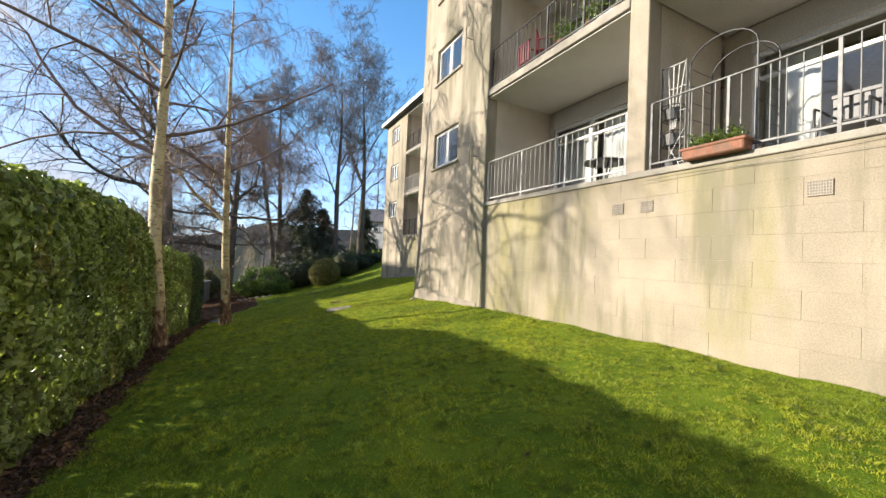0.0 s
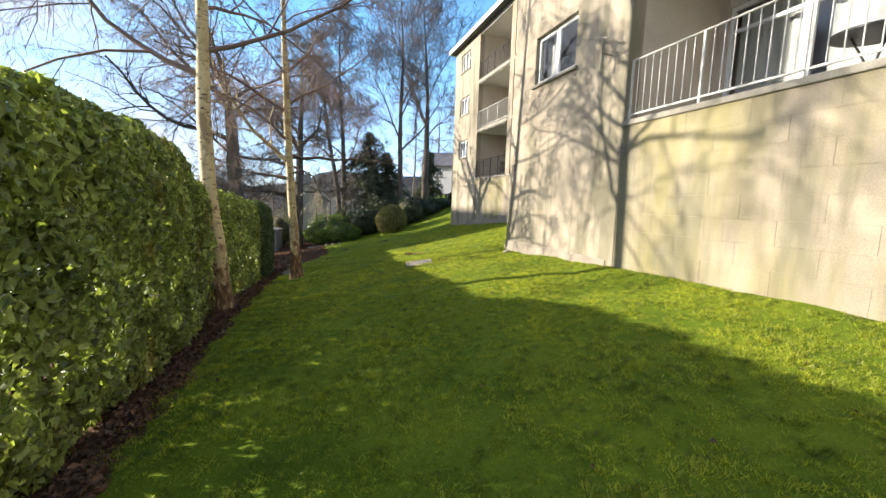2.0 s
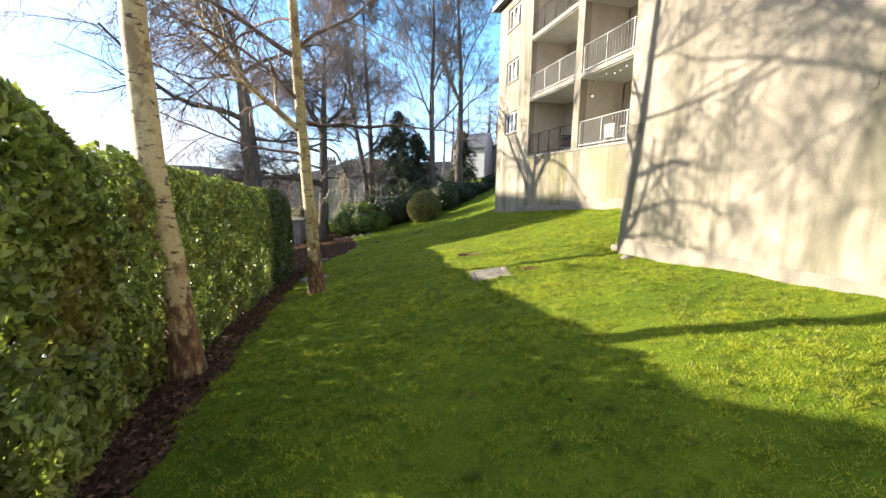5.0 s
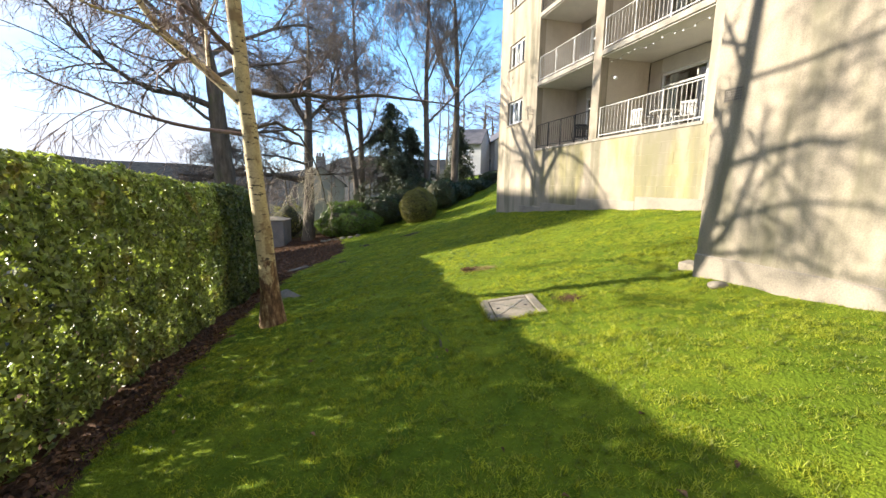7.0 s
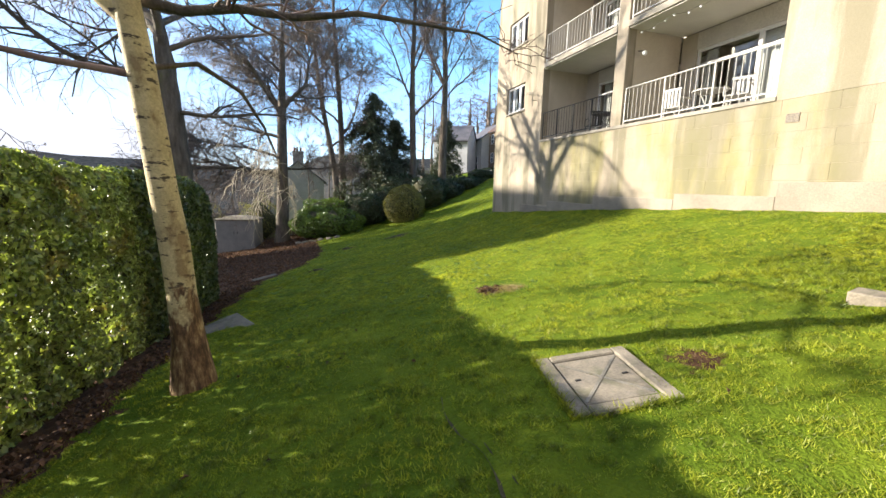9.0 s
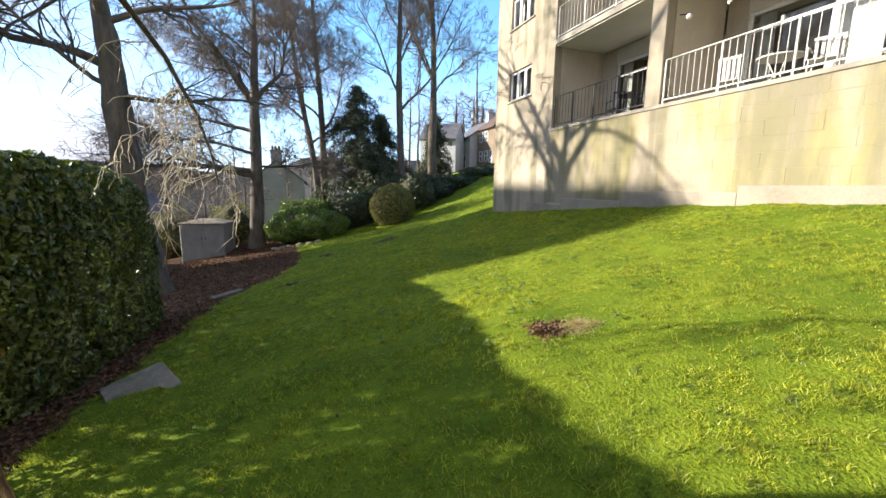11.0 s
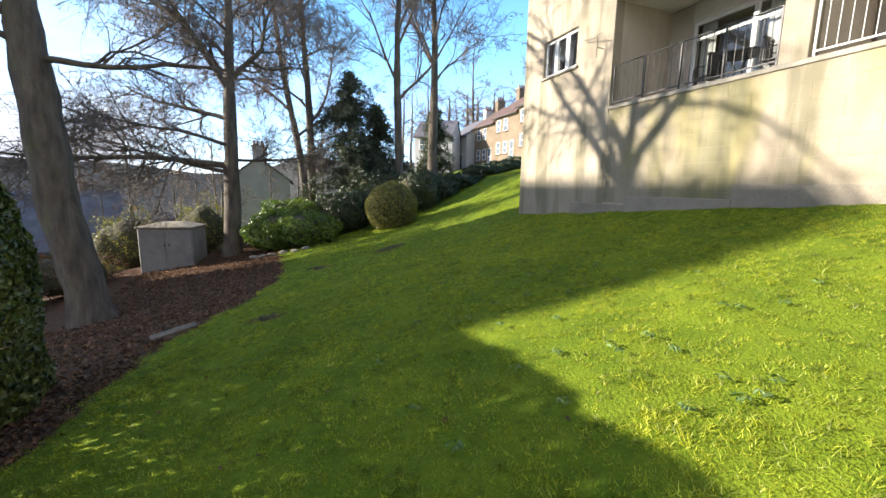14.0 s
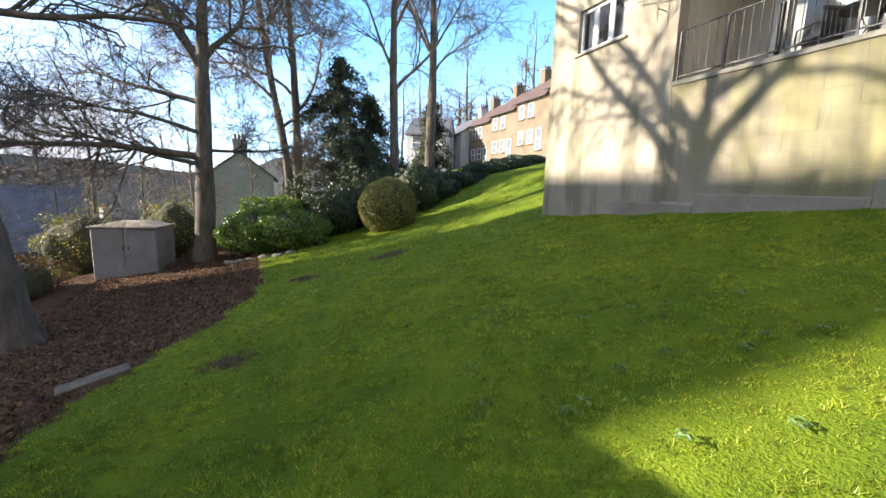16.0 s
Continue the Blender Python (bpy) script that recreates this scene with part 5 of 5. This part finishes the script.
def garden_arch():
    t = empty("garden_arch", 5.6, 3.0, FLOORS[0] - 0.12, "wrought iron arch with lattice sides on the balcony", "trellis")
    H, w = 1.85, 0.62
    posts = [(0.0, 0.42), (0.55, 0.42), (0.0, -0.42), (0.55, -0.42)]
    for px, py in posts:
        tube_part("post", [straight((px, py, 0), (px, py, H - 0.25), 0.014)], M_STEEL, t)
    for px in (0.0, 0.55):
        pts = [(px, 0.42 * math.cos(a), H - 0.25 + 0.3 * math.sin(a)) for a in np.linspace(0, math.pi, 11)]
        tube_part("hoop", [(pts, [0.013] * 11, 6)], M_BLACK, t)
    for py in (0.42, -0.42):
        for k in range(7):
            z = 0.15 + k * 0.24
            tube_part("rung", [straight((0, py, z), (0.55, py, z), 0.006, 5)], M_STEEL, t)


garden_arch()


def fan_trellis():
    """A narrow panel of two posts, rungs and a fan of slats."""
    t = empty("fan_trellis", 5.52, 3.42, FLOORS[0] - 0.12, "pale fan trellis panel standing beside the iron arch", "trellis")
    for py in (0.0, 0.36):
        tube_part("post", [straight((0, py, 0), (0, py, 1.72), 0.012)], M_STEEL, t)
    for z in (0.25, 0.6, 1.0, 1.35, 1.70):
        tube_part("rung", [straight((0, 0, z), (0, 0.36, z), 0.008, 5)], M_RAIL, t)
    for k in range(5):
        tube_part("slat", [straight((-0.012, 0.18 + 0.02 * (k - 2), 0.75), (-0.012, 0.18 + 0.085 * (k - 2), 1.68), 0.009, 5)], M_RAIL, t)
    for a, b in ((0.0, 0.36), (0.36, 0.0)):
        tube_part("slat", [straight((-0.02, a, 0.1), (-0.02, b, 0.72), 0.008, 5)], M_RAIL, t)


fan_trellis()


def feeder_stand():
    t = empty("wire_basket_stand", 5.55, 3.62, FLOORS[0] - 0.12, "dark stacked wire basket stand by the pillar", "stand")
    tube_part("pole", [straight((0, 0, 0), (0, 0, 1.15), 0.012)], M_BLACK, t)
    for k in range(3):
        z = 0.12 + k * 0.38
        for r, dz in ((0.13, 0.0), (0.16, 0.2)):
            pts = [(r * math.cos(a), r * math.sin(a), z + dz) for a in np.linspace(0, 2 * math.pi, 13)]
            tube_part("hoop", [(pts, [0.007] * 13, 5)], M_BLACK, t)
        bm = bmesh.new()
        bmesh.ops.create_cone(bm, cap_ends=True, segments=14, radius1=0.10, radius2=0.13, depth=0.16, matrix=Matrix.Translation((0, 0, z + 0.09)))
        part("pot", bm, M_STEEL, t)


feeder_stand()


def chair(x, y, z, turn, material, label, group="balcony chairs"):
    """A light garden chair: seat, backrest with slats, four legs, two arms."""
    t = empty("garden_chair", x, y, z, label, "chair", group)
    t.matrix_basis = pose(x, y, z, 0, 0, turn)
    part("seat", add_box(bmesh.new(), (-0.22, -0.22, 0.42), (0.22, 0.22, 0.45), 0.012), material, t)
    bm = bmesh.new()
    for k in range(5):
        add_box(bm, (-0.2 + 0.09 * k, 0.2, 0.45), (-0.15 + 0.09 * k, 0.225, 0.84))
    add_box(bm, (-0.22, 0.19, 0.84), (0.22, 0.235, 0.9), 0.01)
    part("backrest", bm, material, t)
    for px in (-0.2, 0.2):
        for py in (-0.2, 0.2):
            tube_part("leg", [straight((px * 1.1, py * 1.1, 0), (px, py, 0.42), 0.014)], material, t)
        tube_part("arm", [([(px * 1.15, 0.2, 0.65), (px * 1.15, 0, 0.66), (px * 1.15, -0.2, 0.65), (px * 1.15, -0.21, 0.43)], [0.015] * 4, 6)], material, t)
    return t


def table(x, y, z, r, material, label):
    t = empty("round_table", x, y, z, label, "table")
    bm = bmesh.new()
    bmesh.ops.create_cone(bm, cap_ends=True, segments=24, radius1=r, radius2=r, depth=0.025, matrix=Matrix.Translation((0, 0, 0.71)))
    part("tabletop", bm, material, t)
    for k in range(3):
        a = k * 2.094
        tube_part("leg", [([(0.28 * math.cos(a), 0.28 * math.sin(a), 0), (0.06 * math.cos(a), 0.06 * math.sin(a), 0.4), (0.2 * math.cos(a), 0.2 * math.sin(a), 0.7)], [0.014] * 3, 6)], material, t)


f0, f1 = FLOORS[0] - 0.12, FLOORS[1]
chair(5.8, 7.3, f1, 90, M_RED, "dark red garden chair on an upper balcony")
chair(5.75, 6.7, f1, 40, M_RED, "dark red garden chair on an upper balcony")
chair(6.3, 4.7, f0, -60, M_BLACK, "dark garden chair on the lower balcony")
table(6.2, 5.4, f0, 0.4, M_BLACK, "dark round garden table on the lower balcony")
chair(10.0, 18.9, f0, 100, M_RAIL, "white metal garden chair behind the railing")
chair(10.0, 17.3, f0, -70, M_RAIL, "white metal garden chair behind the railing")
table(10.1, 18.1, f0, 0.38, M_RAIL, "white round garden table behind the railing")
table(10.0, 21.6, f0, 0.42, M_BLACK, "dark round garden table on the lower balcony")
chair(10.1, 22.3, f0, 160, M_BLACK, "dark garden chair on the lower balcony")
chair(10.1, 20.95, f0, 10, M_BLACK, "dark garden chair on the lower balcony")
chair(6.1, 1.9, f0, -90, M_BLACK, "dark garden chair by the large window")
table(6.3, 1.2, f0, 0.45, M_BLACK, "dark round garden table by the large window")


def pot_plant(x, y, z, label):
    t = empty("potted_plant", x, y, z, label, "plant")
    bm = bmesh.new()
    bmesh.ops.create_cone(bm, cap_ends=True, segments=14, radius1=0.11, radius2=0.15, depth=0.24, matrix=Matrix.Translation((0, 0, 0.12)))
    part("pot", bm, M_TERRA, t)
    rng = np.random.RandomState(int(y * 10))
    P = rng.normal(0, 1, (260, 3)) * np.array((0.12, 0.12, 0.13)) + np.array((0, 0, 0.4))
    V, F = leaf_shape(P, P - np.array((0, 0, 0.3)), 0.08, 0.4, rng)
    tagged(link_mesh("foliage", mesh_np("foliage", V, F), M_LAUREL, t), kind="stuff")


pot_plant(5.5, 5.9, f1, "terracotta pot with green foliage on an upper balcony")
pot_plant(5.5, 5.2, f1, "terracotta pot with green foliage on an upper balcony")
pot_plant(5.6, 4.6, f1, "terracotta pot with green foliage on an upper balcony")


def string_lights():
    t = empty("string_lights", 9.45, 16.2, FLOORS[1] - 0.3, "string of small pale bulbs hung under the balcony", "lights")
    n = 22
    pts = [(0.05 * math.sin(k * 2.0), 3.7 * k / n, -0.10 * math.sin(math.pi * (k % 8) / 8)) for k in range(n + 1)]
    tube_part("wire", [(pts, [0.004] * (n + 1), 4)], M_BLACK, t)
    bm = bmesh.new()
    bmesh.ops.create_icosphere(bm, subdivisions=1, radius=0.028)
    me = bpy.data.meshes.new("bulb")
    bm.to_mesh(me)
    bm.free()
    for p in pts[1::2]:
        link_mesh("bulb", me, M_WHITE, t).location = (p[0], p[1], p[2] - 0.03)


string_lights()


def globe_lamp(x, y, z):
    t = empty("wall_lamp", x, y, z, "white globe lamp on a wall bracket", "lamp")
    bm = bmesh.new()
    bmesh.ops.create_uvsphere(bm, u_segments=14, v_segments=10, radius=0.065)
    part("globe", bm, M_WHITE, t)
    tube_part("bracket", [straight((0, 0, 0.06), (0, 0.25, 0.12), 0.012)], M_BLACK, t)


globe_lamp(9.7, 19.87, 4.95)


# ---- small things on the lawn ----
def rut():
    y = np.linspace(11.9, 13.2, 16)
    x = rut_x(y)
    z = ground_z(x, y) + 0.006
    w = 0.042 + 0.016 * np.sin(y * 9)
    V = np.concatenate((np.stack((x - w, y, z), -1), np.stack((x + w, y, z), -1), np.stack((x, y, z - 0.03), -1)))
    k = np.arange(15)
    F = np.concatenate((np.stack((k, k + 32, k + 33, k + 1), -1), np.stack((k + 32, k + 16, k + 17, k + 33), -1)))
    return tagged(link_mesh("rut", mesh_np("rut", V, F), M_CORE), "dark narrow rut worn into the lawn", "rut", kind="structure")


rut()


def rock(x, y, r, seed, label):
    bm = bmesh.new()
    bmesh.ops.create_icosphere(bm, subdivisions=3, radius=r)
    for v in bm.verts:
        v.co = Vector((v.co.x * 1.3, v.co.y, v.co.z * 0.65)) + noise.noise_vector(v.co * 4 + Vector((seed, 0, 0))) * r * 0.35
    t = part("rock", bm, M_SLABSTONE, None)
    t.location = (x, y, float(ground_z(x, y)) + r * 0.2)
    return tagged(t, label, "stone")


rock(4.98, 11.72, 0.09, 1, "pale rounded stone at the foot of the wall")
stone_slab(5.5, 12.5, 0.24, 0.36, 10, "pale stone slab at the corner of the wall", 4)
for k, (x, y) in enumerate(((0.3, 36.2), (0.7, 36.0), (1.2, 36.1), (1.7, 35.8), (-0.1, 36.4), (2.2, 35.9))):
    rock(x, y, 0.16, 3 + k, "pale edging stone in front of the laurel")


def divot(x, y, r, seed):
    """A torn hollow in the turf with a crumbled dark rim."""
    rng = np.random.RandomState(seed)
    n, m = 18, 5
    a = np.linspace(0, 2 * np.pi, n, endpoint=False)
    edge = 1 + 0.3 * np.sin(2 * a + seed) + 0.15 * rng.normal(0, 1, n)
    V = []
    for k in range(m):
        q = r * (k + 0.3) / m
        px, py = x + q * edge * np.cos(a) * 1.5, y + q * edge * np.sin(a)
        V.append(np.stack((px, py, ground_z(px, py) + (0.012, 0.03, 0.06, 0.045, -0.02)[k] + rng.normal(0, 0.012, n)), -1))
    i, j = np.meshgrid(np.arange(m - 1), np.arange(n), indexing="ij")
    F = np.stack((i * n + j, i * n + (j + 1) % n, (i + 1) * n + (j + 1) % n, (i + 1) * n + j), -1).reshape(-1, 4)
    return tagged(link_mesh("turf_divot", mesh_np("turf_divot", np.concatenate(V), F), M_CORE), "dark torn hollow in the turf with crumbled soil", "hole")


divot(4.76, 29.76, 0.26, 1)
divot(2.15, 29.58, 0.2, 2)
divot(0.87, 23.75, 0.13, 3)


def dry_tuft(x, y, r, count, seed):
    rng = np.random.RandomState(seed)
    px, py = x + rng.normal(0, r * 0.5, count), y + rng.normal(0, r * 0.4, count)
    a, h = rng.uniform(0, 6.28, count), rng.uniform(0.02, 0.055, count)
    B = np.stack((px, py, ground_z(px, py)), -1)
    s = np.stack((np.cos(a), np.sin(a), np.zeros(count)), -1) * 0.003
    tip = B + np.stack((rng.normal(0, 0.05, count), rng.normal(0, 0.05, count), h), -1)
    V = np.stack((B - s, B + s, tip), 1).reshape(-1, 3)
    return tagged(link_mesh("dry_grass", mesh_np("dry_grass", V, np.arange(3 * count).reshape(-1, 3)), M_STRAW), "pale dry grass beside the leaf hollow", "grass", kind="stuff")


M_STRAW = mat("dry_straw", (0.30, 0.24, 0.12), (0.46, 0.38, 0.20), 6, 40, 0.8, 0, island=0.3, glow=0.3)
dry_tuft(3.56, 15.68, 0.22, 1500, 9)
dry_tuft(3.33, 15.78, 0.2, 400, 10)


def weeds(count, seed):
    rng = np.random.RandomState(seed)
    x, y = rng.uniform(1.8, 6.0, count), rng.uniform(15.5, 21.5, count)
    P, N = [], []
    for a, b in zip(x, y):
        for k in range(9):
            t = k * 0.7 + rng.rand()
            P.append((a + 0.035 * math.cos(t), b + 0.035 * math.sin(t), float(ground_z(a, b)) + 0.045 + 0.02 * rng.rand()))
            N.append((0.5 * math.cos(t), 0.5 * math.sin(t), 1))
    V, F = leaf_shape(np.array(P), np.array(N), 0.065, 0.35, rng, lean=0.25)
    return tagged(link_mesh("lawn_weeds", mesh_np("lawn_weeds", V, F), M_WEED), "pale green rosettes of weeds in the grass", "weeds", kind="stuff")


M_WEED = mat("pale_weed_leaf", (0.10, 0.175, 0.05), (0.18, 0.26, 0.09), 3, 40, 0.5, 0, island=0.3, glow=0.3)
weeds(46, 7)


def hanging_branch():
    """The long drooping branch of the birch, its pale twigs hanging almost to the hedge."""
    rng = np.random.RandomState(17)
    o = np.array(birch_b.location)
    main = np.array([(-0.56, 14.95, 2.2), (-0.25, 15.3, 2.36), (0.06, 15.8, 2.22), (0.24, 16.2, 1.9), (0.36, 16.45, 1.55), (0.42, 16.58, 1.25), (0.45, 16.62, 1.0)])
    lines = [(main - o, [0.03, 0.026, 0.022, 0.018, 0.014, 0.010, 0.007], 6)]
    fine = []
    for k in range(17):
        f = rng.uniform(2.4, 5.9)
        i = int(f)
        q = main[i] + (main[i + 1] - main[i]) * (f - i)
        out = np.array((rng.uniform(-0.11, 0.04), rng.normal(0, 0.045), -0.02))
        n, p, pts = 9, q.copy(), [q]
        for m in range(n - 1):           # first outwards, then more and more down, with kinks at the buds
            p = p + out * (1.0 - m / n) + np.array((0, 0, -0.014 * m)) + rng.normal(0, 0.02, 3)
            p[2] = max(p[2], 0.42)
            pts.append(p)
        pts = np.array(pts)
        fine.append((pts - o, np.linspace(0.0046, 0.0022, n), 5))
        for m in range(9):
            j = rng.randint(2, n)
            e = pts[j] + np.array((rng.normal(-0.03, 0.09), rng.normal(0, 0.08), -rng.uniform(0.05, 0.32)))
            mid = (pts[j] + e) / 2 + rng.normal(0, 0.035, 3) + np.array((0, 0, 0.03))
            fine.append((np.array([pts[j], (pts[j] + mid) / 2 + rng.normal(0, 0.012, 3), mid, (mid + e) / 2 + rng.normal(0, 0.012, 3), e]) - o, [0.0032, 0.0029, 0.0025, 0.0022, 0.0018], 4))
    tube_part("limb", lines, M_BARK, birch_b)
    tagged(tube_part("hanging_spray", fine, M_PALETWIG, birch_b, "pale drooping twigs in sunlight"), kind="stuff")


hanging_branch()


def side_branch():
    """The birch's low limb that reaches out over the lawn, with short twigs along it."""
    rng = np.random.RandomState(29)
    o = np.array(birch_b.location)
    main = np.array([(-0.55, 14.9, 2.74), (-0.2, 14.78, 2.66), (0.25, 14.66, 2.70), (0.7, 14.52, 2.64), (1.25, 14.38, 2.70), (1.75, 14.24, 2.64), (2.3, 14.16, 2.60), (2.75, 14.2, 2.48)])
    radii = [0.052, 0.045, 0.038, 0.032, 0.025, 0.018, 0.011, 0.006]
    limbs, fine = [(main - o, radii, 7)], []
    for k in range(22):
        f = rng.uniform(1.5, 6.9)
        i = int(f)
        q = main[i] + (main[i + 1] - main[i]) * (f - i)
        n = 7
        step = np.array((rng.uniform(0.02, 0.14), rng.normal(0.03, 0.08), rng.uniform(-0.02, 0.12)))
        walk_ = np.vstack([[0, 0, 0], np.cumsum(step + rng.normal(0, 0.035, (n - 1, 3)) - np.outer(np.arange(n - 1), (0, 0, 0.012)), 0)])
        pts = q + walk_
        pts[:, 2] = np.maximum(pts[:, 2], 2.42)
        fine.append((pts - o, np.linspace(0.4 * radii[i], 0.003, n), 4))
        for m in range(4):
            j = rng.randint(2, n)
            e = pts[j] + rng.normal(0, 0.13, 3) + np.array((0.08, 0, 0.02))
            e[2] = max(e[2], 2.36)
            fine.append((np.array([pts[j], (pts[j] + e) / 2 + rng.normal(0, 0.02, 3), e]) - o, [0.0045, 0.0038, 0.0025], 3))
    tube_part("limb", limbs, M_BARK, birch_b)
    tagged(tube_part("twig_spray", fine, M_BTWIG, birch_b), kind="stuff")


side_branch()

# ---- stone blocks of the lower walls ----
ashlar(block_a, 5.19, -1.2, 8.12, FLOORS[0] - 0.09, 9)
ashlar(block_b, 9.28, 12.32, 24.34, FLOORS[0] - 0.09, 8)
